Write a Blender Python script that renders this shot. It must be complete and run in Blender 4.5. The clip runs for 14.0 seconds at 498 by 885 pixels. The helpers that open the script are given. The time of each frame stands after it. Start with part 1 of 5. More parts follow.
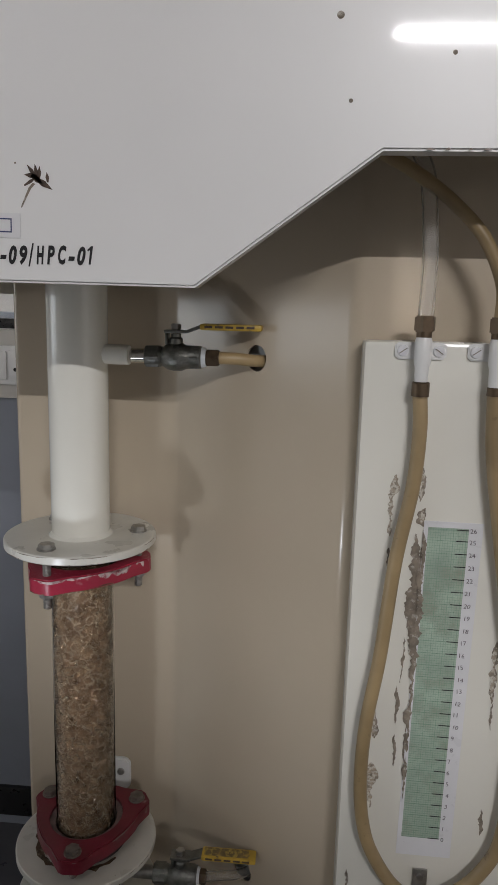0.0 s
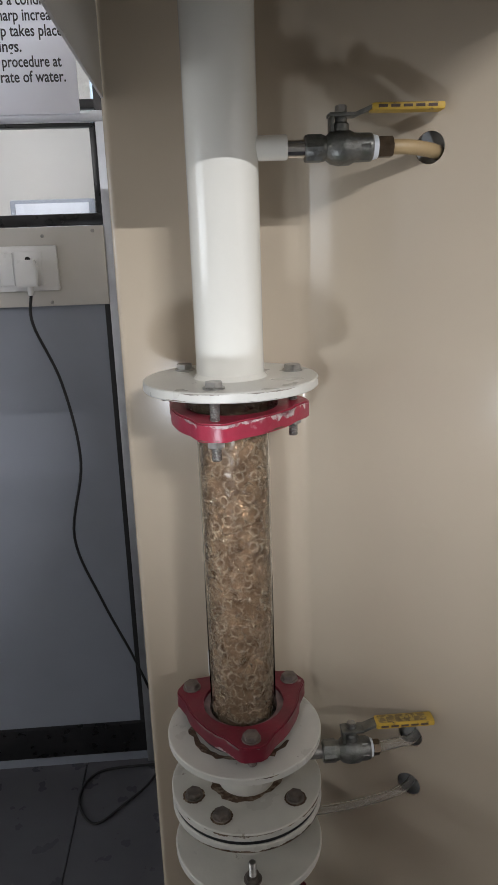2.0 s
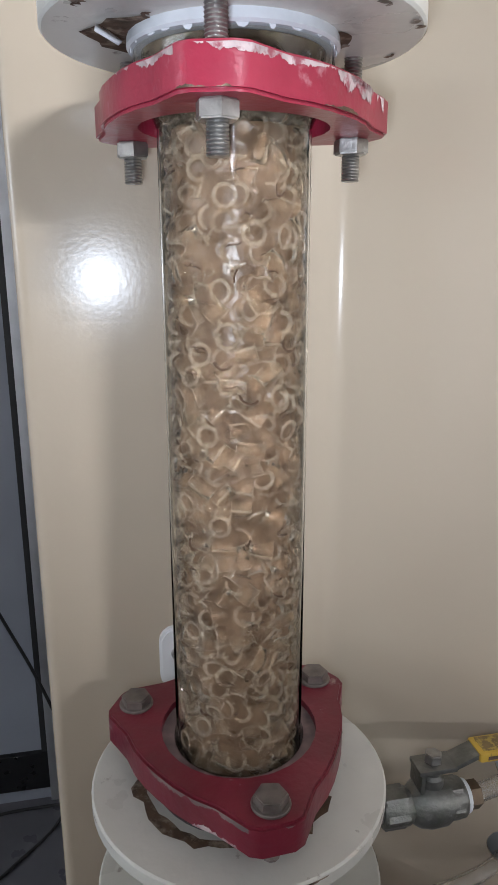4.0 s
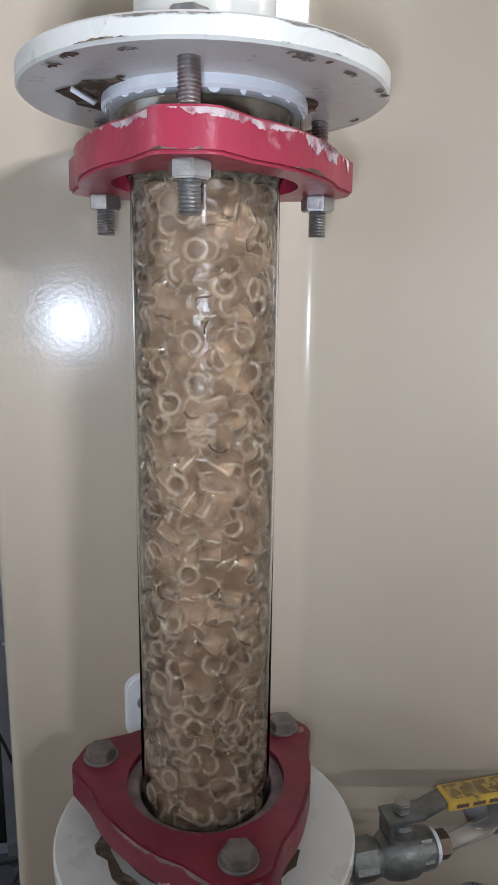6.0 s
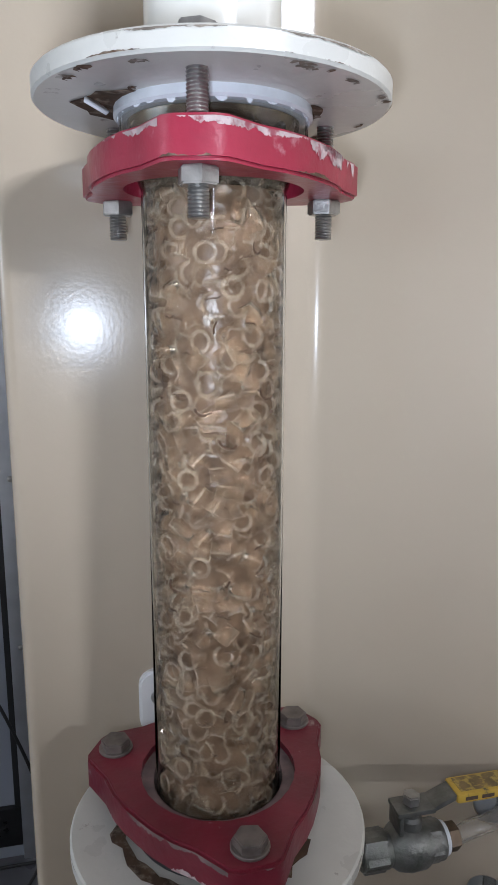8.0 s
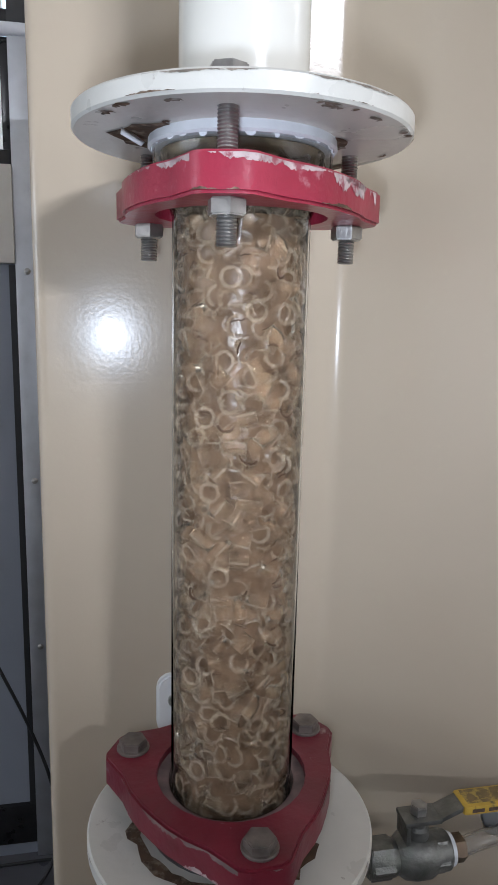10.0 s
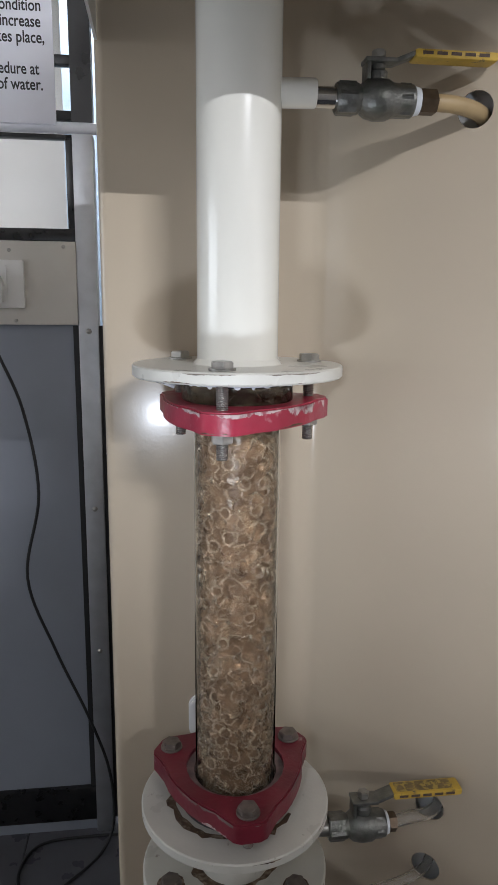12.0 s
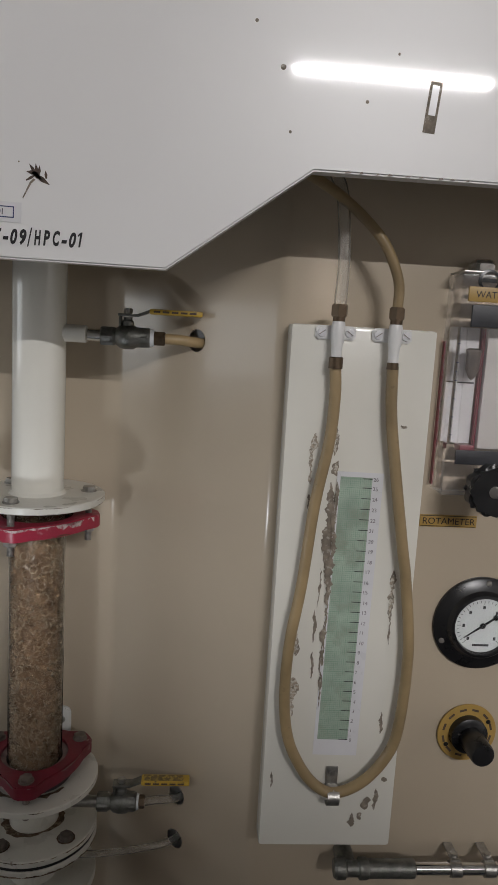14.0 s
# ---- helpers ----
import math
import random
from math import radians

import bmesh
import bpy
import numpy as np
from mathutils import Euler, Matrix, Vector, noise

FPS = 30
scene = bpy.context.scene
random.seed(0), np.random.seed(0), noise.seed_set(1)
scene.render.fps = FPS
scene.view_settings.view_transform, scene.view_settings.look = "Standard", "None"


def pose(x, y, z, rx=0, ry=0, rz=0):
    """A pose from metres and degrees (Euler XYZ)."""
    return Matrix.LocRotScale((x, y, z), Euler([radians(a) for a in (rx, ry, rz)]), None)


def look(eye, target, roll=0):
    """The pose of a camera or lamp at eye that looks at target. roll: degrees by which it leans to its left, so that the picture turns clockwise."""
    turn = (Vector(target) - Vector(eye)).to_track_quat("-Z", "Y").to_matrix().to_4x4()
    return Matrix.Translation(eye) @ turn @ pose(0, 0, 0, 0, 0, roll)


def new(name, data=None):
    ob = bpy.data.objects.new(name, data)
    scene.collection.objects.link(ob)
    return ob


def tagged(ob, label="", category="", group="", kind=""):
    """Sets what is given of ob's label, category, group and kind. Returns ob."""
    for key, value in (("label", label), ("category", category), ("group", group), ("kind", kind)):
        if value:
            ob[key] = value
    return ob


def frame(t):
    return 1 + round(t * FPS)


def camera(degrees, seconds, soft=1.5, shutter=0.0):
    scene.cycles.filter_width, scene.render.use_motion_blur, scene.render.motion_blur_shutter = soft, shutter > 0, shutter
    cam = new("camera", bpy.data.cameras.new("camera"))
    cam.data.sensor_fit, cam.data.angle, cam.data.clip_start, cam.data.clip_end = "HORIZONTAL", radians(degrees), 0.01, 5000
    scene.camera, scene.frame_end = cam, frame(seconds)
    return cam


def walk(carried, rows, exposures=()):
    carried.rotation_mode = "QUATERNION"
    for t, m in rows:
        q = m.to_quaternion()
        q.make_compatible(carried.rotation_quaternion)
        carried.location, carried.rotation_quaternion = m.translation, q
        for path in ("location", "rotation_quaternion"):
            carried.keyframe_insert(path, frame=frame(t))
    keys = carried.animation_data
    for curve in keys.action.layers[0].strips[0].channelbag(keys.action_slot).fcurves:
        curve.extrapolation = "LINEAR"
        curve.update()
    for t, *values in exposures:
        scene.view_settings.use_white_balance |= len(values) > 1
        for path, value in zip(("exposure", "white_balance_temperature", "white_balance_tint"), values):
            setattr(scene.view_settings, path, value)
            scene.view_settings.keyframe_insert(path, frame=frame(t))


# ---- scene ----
cam = camera(39.0, 14.0)
PATH = [
    (0, (0.0212, 0.0332, 1.4004), (-0.0579, 1.0130, 1.2170), 1.48),
    (0.5, (-0.1086, -0.0527, 1.3830), (-0.0889, 0.9254, 1.1759), 0.91),
    (1, (-0.1814, -0.0695, 1.3831), (-0.1044, 0.8999, 1.1502), 2.30),
    (1.5, (-0.2122, -0.0385, 1.3523), (-0.1233, 0.9173, 1.0721), 0.02),
    (2, (-0.2135, 0.1010, 1.2862), (-0.1527, 1.0630, 1.0201), -1.93),
    (2.5, (-0.2178, 0.2347, 1.2096), (-0.1089, 1.1892, 0.9321), -2.81),
    (4.8, (-0.2554, 0.3847, 1.0905), (-0.0387, 1.3344, 0.8646), 0.99),
    (5, (-0.2564, 0.3836, 1.0951), (-0.0349, 1.3340, 0.8772), 1.12),
    (5.5, (-0.2495, 0.3783, 1.1012), (-0.0154, 1.3298, 0.9018), 0.53),
    (6, (-0.2457, 0.3767, 1.1025), (-0.0055, 1.3268, 0.9036), 0.67),
    (6.5, (-0.2434, 0.3725, 1.1069), (-0.0028, 1.3234, 0.9124), 0.89),
    (7, (-0.2440, 0.3673, 1.1101), (0.0045, 1.3173, 0.9207), 0.74),
    (7.5, (-0.2468, 0.3667, 1.1007), (-0.0090, 1.3184, 0.9065), 0.17),
    (8, (-0.2462, 0.3676, 1.1006), (-0.0236, 1.3235, 0.9091), 0.12),
    (8.2, (-0.2494, 0.3674, 1.0994), (-0.0270, 1.3235, 0.9086), -0.06),
    (10.5, (-0.2469, 0.3443, 1.1157), (-0.0603, 1.3101, 0.9355), 1.28),
    (11, (-0.2389, 0.2934, 1.1299), (-0.0554, 1.2603, 0.9529), 0.33),
    (11.5, (-0.2452, 0.2419, 1.1556), (-0.0685, 1.2087, 0.9713), 1.76),
    (12, (-0.2433, 0.1905, 1.2262), (-0.1197, 1.1636, 1.0321), 0.52),
    (12.5, (-0.2327, 0.1333, 1.2590), (-0.1300, 1.1084, 1.0623), 1.80),
    (13, (-0.2446, 0.0267, 1.3144), (-0.1761, 0.9995, 1.0930), -2.19),
    (13.5, (-0.1807, -0.0627, 1.3867), (-0.0742, 0.9111, 1.1859), 0.02),
    (14, (-0.0189, -0.0894, 1.3679), (0.0522, 0.8964, 1.2160), 3.28),
]
walk(cam, [(t, look(eye, target, roll)) for t, eye, target, roll in PATH], [(0.0, 0.1, 6400, 10), (0.5, 0.16, 6450, 10), (1.0, 0.25, 6450, 10), (1.5, 0.52, 6450, 10), (2.0, 0.82, 6250, 10), (2.5, 0.95, 6150, 10), (5.0, 1.45, 5800, 10), (6.0, 1.22, 5720, 10),
     (8.0, 1.18, 5740, 10), (10.5, 1.08, 5850, 10), (11.0, 0.98, 5950, 10), (11.5, 0.85, 6050, 10), (12.5, 0.82, 6200, 10), (13.0, 0.66, 6450, 10), (13.5, 0.22, 6550, 10), (14.0, 0.0, 6500, 10)])

# ---- world and light ----
world = bpy.data.worlds.new("room_world")
scene.world = world
world.use_nodes = True
world.node_tree.nodes["Background"].inputs[0].default_value = (0.5, 0.55, 0.6, 1)
world.node_tree.nodes["Background"].inputs[1].default_value = 0.05


def area_lamp(name, place, size_x, size_y, watts, colour, rx=0):
    data = bpy.data.lights.new(name, "AREA")
    data.shape, data.size, data.size_y, data.energy, data.color = "RECTANGLE", size_x, size_y, watts, colour
    ob = new(name, data)
    ob.matrix_world = pose(*place, rx)
    return ob


COOL = (1.0, 0.972, 0.97)
LAMPS = [(1.05, -3.42, 180), (-2.9, -6.3, 200)]
for lamp_x, lamp_y, lamp_w in LAMPS:
    area_lamp("tube_light_glow", (lamp_x, lamp_y, 2.95), 1.2, 0.04, lamp_w, COOL)
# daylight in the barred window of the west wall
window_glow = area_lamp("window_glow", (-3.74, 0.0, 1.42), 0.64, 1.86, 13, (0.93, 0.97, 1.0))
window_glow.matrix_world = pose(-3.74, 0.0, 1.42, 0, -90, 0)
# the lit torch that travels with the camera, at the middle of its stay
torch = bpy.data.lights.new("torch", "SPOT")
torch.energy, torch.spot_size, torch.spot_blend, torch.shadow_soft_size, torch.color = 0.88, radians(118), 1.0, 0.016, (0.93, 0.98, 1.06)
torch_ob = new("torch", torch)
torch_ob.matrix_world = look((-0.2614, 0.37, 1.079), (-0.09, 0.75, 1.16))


# ---- materials ----
def material(name, colour, rough=0.5, metal=0.0, vary=0.06, scale=12.0, bump=0.0, bump_scale=300.0, coat=0.0, spec=0.5,
             stain=None, stain_scale=5.0, stain_at=(0.62, 0.72), per_object=0.0, rough_vary=0.05):
    """Paint, metal or plastic with uneven tone, fine relief and, where given, stains of another colour."""
    m = bpy.data.materials.new(name)
    m.use_nodes = True
    nt = m.node_tree
    n, l = nt.nodes, nt.links
    b = n["Principled BSDF"]
    b.inputs["Roughness"].default_value, b.inputs["Metallic"].default_value = rough, metal
    b.inputs["Coat Weight"].default_value, b.inputs["Coat Roughness"].default_value = coat, 0.05
    b.inputs["Specular IOR Level"].default_value = spec
    co = n.new("ShaderNodeTexCoord")
    wide = n.new("ShaderNodeTexNoise")
    wide.inputs["Scale"].default_value, wide.inputs["Detail"].default_value = scale, 6
    l.new(co.outputs["Object"], wide.inputs["Vector"])
    ramp = n.new("ShaderNodeMapRange")
    ramp.inputs[1].default_value, ramp.inputs[2].default_value = 0.3, 0.7
    ramp.inputs[3].default_value, ramp.inputs[4].default_value = 1 - vary, 1 + vary
    l.new(wide.outputs[0], ramp.inputs[0])
    mul = n.new("ShaderNodeVectorMath")
    mul.operation = "SCALE"
    mul.inputs[0].default_value = colour
    l.new(ramp.outputs[0], mul.inputs["Scale"])
    out = mul.outputs[0]
    if per_object:
        info = n.new("ShaderNodeObjectInfo")
        r2 = n.new("ShaderNodeMapRange")
        r2.inputs[3].default_value, r2.inputs[4].default_value = 1 - per_object, 1 + per_object
        l.new(info.outputs["Random"], r2.inputs[0])
        m2 = n.new("ShaderNodeVectorMath")
        m2.operation = "SCALE"
        l.new(out, m2.inputs[0])
        l.new(r2.outputs[0], m2.inputs["Scale"])
        out = m2.outputs[0]
    if stain:
        spots = n.new("ShaderNodeTexNoise")
        spots.inputs["Scale"].default_value, spots.inputs["Detail"].default_value, spots.inputs["Roughness"].default_value = stain_scale, 8, 0.65
        l.new(co.outputs["Object"], spots.inputs["Vector"])
        cut = n.new("ShaderNodeMapRange")
        cut.inputs[1].default_value, cut.inputs[2].default_value = stain_at
        l.new(spots.outputs[0], cut.inputs[0])
        mix = n.new("ShaderNodeMix")
        mix.data_type = "RGBA"
        l.new(cut.outputs[0], mix.inputs[0])
        l.new(out, mix.inputs[6])
        mix.inputs[7].default_value = (*stain, 1)
        out = mix.outputs[2]
    l.new(out, b.inputs["Base Color"])
    r3 = n.new("ShaderNodeMapRange")
    r3.inputs[1].default_value, r3.inputs[2].default_value = 0.3, 0.7
    r3.inputs[3].default_value, r3.inputs[4].default_value = max(0.02, rough - rough_vary), rough + rough_vary
    l.new(wide.outputs[0], r3.inputs[0])
    l.new(r3.outputs[0], b.inputs["Roughness"])
    if bump:
        fine = n.new("ShaderNodeTexNoise")
        fine.inputs["Scale"].default_value, fine.inputs["Detail"].default_value = bump_scale, 3
        l.new(co.outputs["Object"], fine.inputs["Vector"])
        bu = n.new("ShaderNodeBump")
        bu.inputs["Strength"].default_value, bu.inputs["Distance"].default_value = bump, 0.001
        l.new(fine.outputs[0], bu.inputs["Height"])
        l.new(bu.outputs[0], b.inputs["Normal"])
    return m


def clear(name, colour, rough=0.02, ior=1.47, through_share=1.0):
    m = bpy.data.materials.new(name)
    m.use_nodes = True
    b = m.node_tree.nodes["Principled BSDF"]
    b.inputs["Base Color"].default_value = (*colour, 1)
    b.inputs["Roughness"].default_value, b.inputs["IOR"].default_value = rough, ior
    b.inputs["Transmission Weight"].default_value = through_share
    return m


BEIGE = material("beige_enamel", (0.5, 0.425, 0.325), 0.2, vary=0.03, scale=6, bump=0.05, bump_scale=420, coat=0.08, spec=0.42,
                 stain=(0.3, 0.22, 0.13), stain_scale=9, stain_at=(0.74, 0.86))
WHITE = material("white_enamel", (0.78, 0.765, 0.695), 0.18, vary=0.025, scale=9, bump=0.06, bump_scale=300, coat=0.15,
                 stain=(0.35, 0.27, 0.18), stain_scale=28, stain_at=(0.72, 0.8))
HOODWHITE = material("hood_white_enamel", (0.83, 0.83, 0.83), 0.35, vary=0.02, scale=4, bump=0.03, bump_scale=160, coat=0.45)
FLANGE = material("worn_white_flange_paint", (0.67, 0.655, 0.595), 0.3, vary=0.06, scale=30, bump=0.25, bump_scale=160,
                  stain=(0.16, 0.11, 0.07), stain_scale=55, stain_at=(0.64, 0.72))
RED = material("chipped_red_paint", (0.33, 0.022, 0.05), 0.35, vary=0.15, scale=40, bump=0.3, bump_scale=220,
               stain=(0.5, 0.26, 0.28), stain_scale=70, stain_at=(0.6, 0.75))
# red of the lower flanges: base darkened to carry their shade, plus dust
SHADEDRED = material("dusty_shaded_red_paint", (0.16, 0.013, 0.026), 0.4, vary=0.2, scale=40, bump=0.3, bump_scale=220,
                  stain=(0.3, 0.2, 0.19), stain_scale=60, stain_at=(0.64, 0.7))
STEEL = material("dull_steel", (0.4, 0.39, 0.37), 0.35, 0.9, vary=0.2, scale=150, bump=0.2, bump_scale=600)
OLDSTEEL = material("dusty_old_steel", (0.2, 0.17, 0.15), 0.5, 0.6, vary=0.3, scale=120, bump=0.3, bump_scale=400)
CHROME = material("chrome", (0.75, 0.75, 0.74), 0.12, 1.0, vary=0.05, scale=60)
CAST = material("grey_cast_valve_metal", (0.2, 0.2, 0.185), 0.42, 0.75, vary=0.25, scale=120, bump=0.5, bump_scale=350,
                stain=(0.17, 0.18, 0.155), stain_scale=90, stain_at=(0.5, 0.65))
BRASS = material("dark_brass", (0.12, 0.085, 0.055), 0.4, 0.7, vary=0.2, scale=150)
YELLOW = material("worn_yellow_sleeve", (0.55, 0.36, 0.05), 0.45, vary=0.15, scale=80, bump=0.2, bump_scale=300,
                  stain=(0.12, 0.1, 0.06), stain_scale=120, stain_at=(0.6, 0.68))
SLEEVEMARK = material("worn_brown_print", (0.2, 0.14, 0.06), 0.6, vary=0.3, scale=120, stain=(0.45, 0.32, 0.08), stain_scale=220, stain_at=(0.5, 0.58))
PTFE = material("white_gasket", (0.72, 0.75, 0.78), 0.4, vary=0.06, scale=120)
RUBBER = material("black_rubber", (0.015, 0.015, 0.016), 0.5, vary=0.2, scale=60)
GLASS = clear("tube_glass", (0.985, 0.985, 0.975), 0.0, 1.015)
PANE = clear("window_glass", (0.97, 0.99, 0.98), ior=1.3)
PVC = clear("clear_plastic_tube", (0.95, 0.94, 0.92), 0.05, 1.42, 0.95)
SLUDGE = material("brown_wet_packing", (0.15, 0.098, 0.062), 0.3, vary=0.35, scale=90, bump=0.6, bump_scale=150,
                  stain=(0.06, 0.038, 0.024), stain_scale=85, stain_at=(0.52, 0.7))


def wet_glass(name, tint, film, film_share, bend_ior, rough, gloss_ior=1.5):
    """Clear wet glass under a thin dull film: refraction and film below a glossy skin."""
    m = bpy.data.materials.new(name)
    m.use_nodes = True
    n, l = m.node_tree.nodes, m.node_tree.links
    n.remove(n["Principled BSDF"])
    co, noise, share = n.new("ShaderNodeTexCoord"), n.new("ShaderNodeTexNoise"), n.new("ShaderNodeMapRange")
    noise.inputs["Scale"].default_value, noise.inputs["Detail"].default_value = 90, 5
    l.new(co.outputs["Object"], noise.inputs["Vector"])
    l.new(noise.outputs[0], share.inputs[0])
    share.inputs[1].default_value, share.inputs[2].default_value = 0.35, 0.72
    share.inputs[3].default_value, share.inputs[4].default_value = film_share * 0.35, film_share * 2.2
    clear_part, dull, skin, edge = n.new("ShaderNodeBsdfRefraction"), n.new("ShaderNodeBsdfDiffuse"), n.new("ShaderNodeBsdfGlossy"), n.new("ShaderNodeFresnel")
    clear_part.inputs["Color"].default_value, clear_part.inputs["Roughness"].default_value, clear_part.inputs["IOR"].default_value = (*tint, 1), 0.0, bend_ior
    dull.inputs["Color"].default_value = (*film, 1)
    skin.inputs["Color"].default_value, skin.inputs["Roughness"].default_value = (0.95, 0.95, 0.95, 1), rough
    edge.inputs["IOR"].default_value = gloss_ior
    body, whole = n.new("ShaderNodeMixShader"), n.new("ShaderNodeMixShader")
    l.new(share.outputs[0], body.inputs[0])
    l.new(clear_part.outputs[0], body.inputs[1])
    l.new(dull.outputs[0], body.inputs[2])
    l.new(edge.outputs[0], whole.inputs[0])
    l.new(body.outputs[0], whole.inputs[1])
    l.new(skin.outputs[0], whole.inputs[2])
    l.new(whole.outputs[0], n["Material Output"].inputs["Surface"])
    return m


RINGS = wet_glass("glass_packing_rings", (0.975, 0.957, 0.925), (0.42, 0.34, 0.24), 0.035, 1.4, 0.04)
CUTGLINT = wet_glass("frosted_ends_and_glints", (0.95, 0.92, 0.87), (0.66, 0.57, 0.44), 0.15, 1.4, 0.1)
FILM = wet_glass("brown_wet_film", (0.95, 0.915, 0.86), (0.3, 0.22, 0.14), 0.03, 1.0, 0.03, 1.3)
RESIDUE = material("dark_brown_residue", (0.07, 0.035, 0.018), 0.6, vary=0.4, scale=200)
DUST = material("grey_pink_dust", (0.2, 0.14, 0.13), 0.7, vary=0.3, scale=120)
DARKPACK = material("dark_fill_and_shade", (0.06, 0.045, 0.032), 0.2, vary=0.5, scale=60, stain=(0.12, 0.1, 0.07), stain_scale=90, stain_at=(0.5, 0.62))
AMBER = material("aged_amber_tube", (0.33, 0.24, 0.125), 0.4, vary=0.28, scale=16, coat=0.1, bump=0.1, bump_scale=200,
                 stain=(0.13, 0.09, 0.05), stain_scale=45, stain_at=(0.62, 0.74))
ALU = material("brushed_aluminium", (0.5, 0.52, 0.55), 0.4, 0.85, vary=0.08, scale=30, bump=0.1, bump_scale=500)
RAIL = material("white_rail", (0.6, 0.62, 0.68), 0.35, vary=0.04)
GREY = material("grey_laminate", (0.25, 0.27, 0.315), 0.45, vary=0.06, scale=5, bump=0.08, bump_scale=500)
CREAM = material("cream_laminate", (0.58, 0.56, 0.52), 0.4, vary=0.03, scale=8)
BLACK = material("black_plastic", (0.012, 0.012, 0.013), 0.3, vary=0.2, scale=40)
IVORY = material("white_plastic", (0.78, 0.78, 0.77), 0.3, vary=0.02)
PAPER = material("laminated_paper", (0.68, 0.7, 0.78), 0.35, vary=0.02, scale=3, coat=0.3)
TAPE = material("label_paper", (0.74, 0.74, 0.76), 0.3, vary=0.03, scale=40, coat=0.3)
INK = material("black_ink", (0.012, 0.012, 0.014), 0.5, vary=0.2, scale=90)
BLUEINK = material("blue_print", (0.05, 0.06, 0.16), 0.5)
GREEN = material("green_graph_paper", (0.4, 0.5, 0.41), 0.5, vary=0.2, scale=35, stain=(0.3, 0.33, 0.26), stain_scale=32, stain_at=(0.46, 0.68), coat=0.3)
GREENINK = material("green_print", (0.22, 0.36, 0.26), 0.6)
PENCIL = material("faded_pencil", (0.17, 0.15, 0.17), 0.6, vary=0.5, scale=220)
CHIP = material("bare_chipped_paint", (0.22, 0.185, 0.145), 0.7, vary=0.4, scale=140, stain=(0.5, 0.47, 0.42), stain_scale=180, stain_at=(0.55, 0.65), bump=0.4, bump_scale=300)
DARKMARK = material("brown_scratch", (0.09, 0.06, 0.045), 0.7, vary=0.4, scale=200)
PLASTER = material("painted_plaster", (0.66, 0.64, 0.61), 0.7, vary=0.04, scale=3, bump=0.1, bump_scale=120)
TILE = material("grey_floor_tile", (0.1, 0.1, 0.112), 0.3, vary=0.08, scale=14, per_object=0.05)
GROUT = material("dark_grout", (0.08, 0.08, 0.08), 0.8)
ORANGE = material("ochre_plate", (0.42, 0.27, 0.075), 0.4, vary=0.1, scale=60)
DIAL = material("white_dial", (0.4, 0.41, 0.41), 0.35, vary=0.02)
ACRYLIC = clear("clear_acrylic", (0.80, 0.78, 0.78), 0.03, 1.3, 0.93)
ACRYLIC.node_tree.nodes["Principled BSDF"].inputs["Coat Weight"].default_value = 1.0
BLACKBAND = material("dark_grey_engraved_band", (0.035, 0.036, 0.042), 0.45, vary=0.2, scale=60)
REDSTRIP = material("red_strip", (0.2, 0.018, 0.035), 0.35)


# ---- mesh helpers ----
def part(name, bm, mat, parent=None, label="", smooth=35.0):
    for e in bm.edges:
        e.smooth = len(e.link_faces) == 2 and e.calc_face_angle(0) < radians(smooth)
    for f in bm.faces:
        f.smooth = True
    me = bpy.data.meshes.new(name)
    bm.to_mesh(me)
    bm.free()
    me.materials.append(mat)
    ob = new(name, me)
    if parent is not None:
        ob.parent = parent
    return tagged(ob, label)


def shared(name, me, parent, m):
    ob = new(name, me)
    ob.parent = parent
    ob.matrix_basis = m
    return ob


def thing(name, label, category, group="", kind="", place=None):
    ob = new(name)
    ob.empty_display_size = 0.02
    if place is not None:
        ob.matrix_world = place
    return tagged(ob, label, category, group, kind)


def add_box(bm, x0, x1, y0, y1, z0, z1, bevel=0.0, m=None):
    made = bmesh.ops.create_cube(bm, size=1)["verts"]
    for v in made:
        v.co = Vector((x0 + (v.co.x + 0.5) * (x1 - x0), y0 + (v.co.y + 0.5) * (y1 - y0), z0 + (v.co.z + 0.5) * (z1 - z0)))
        if m is not None:
            v.co = m @ v.co
    if bevel:
        edges = list({e for v in made for e in v.link_edges})
        bmesh.ops.bevel(bm, geom=edges, offset=bevel, segments=2, affect="EDGES", profile=0.6)
    return bm


def box(x0, x1, y0, y1, z0, z1, bevel=0.0):
    return add_box(bmesh.new(), x0, x1, y0, y1, z0, z1, bevel)


def add_lathe(bm, profile, seg=32, m=None, closed=False):
    """Turns (radius, height) pairs about the z axis."""
    m = m or Matrix()
    rings = []
    for r, z in profile:
        if r < 1e-6:
            rings.append([bm.verts.new(m @ Vector((0, 0, z)))])
        else:
            rings.append([bm.verts.new(m @ Vector((r * math.cos(2 * math.pi * k / seg), r * math.sin(2 * math.pi * k / seg), z))) for k in range(seg)])
    pairs = list(zip(rings, rings[1:])) + ([(rings[-1], rings[0])] if closed else [])
    for a, b in pairs:
        for k in range(seg):
            j = (k + 1) % seg
            vs = [a[k % len(a)], a[j % len(a)], b[j % len(b)], b[k % len(b)]]
            vs = list(dict.fromkeys(vs))
            if len(vs) > 2:
                bm.faces.new(vs)
    return bm


def lathe(profile, seg=32, m=None, closed=False):
    bm = add_lathe(bmesh.new(), profile, seg, m, closed)
    bmesh.ops.recalc_face_normals(bm, faces=bm.faces)
    return bm


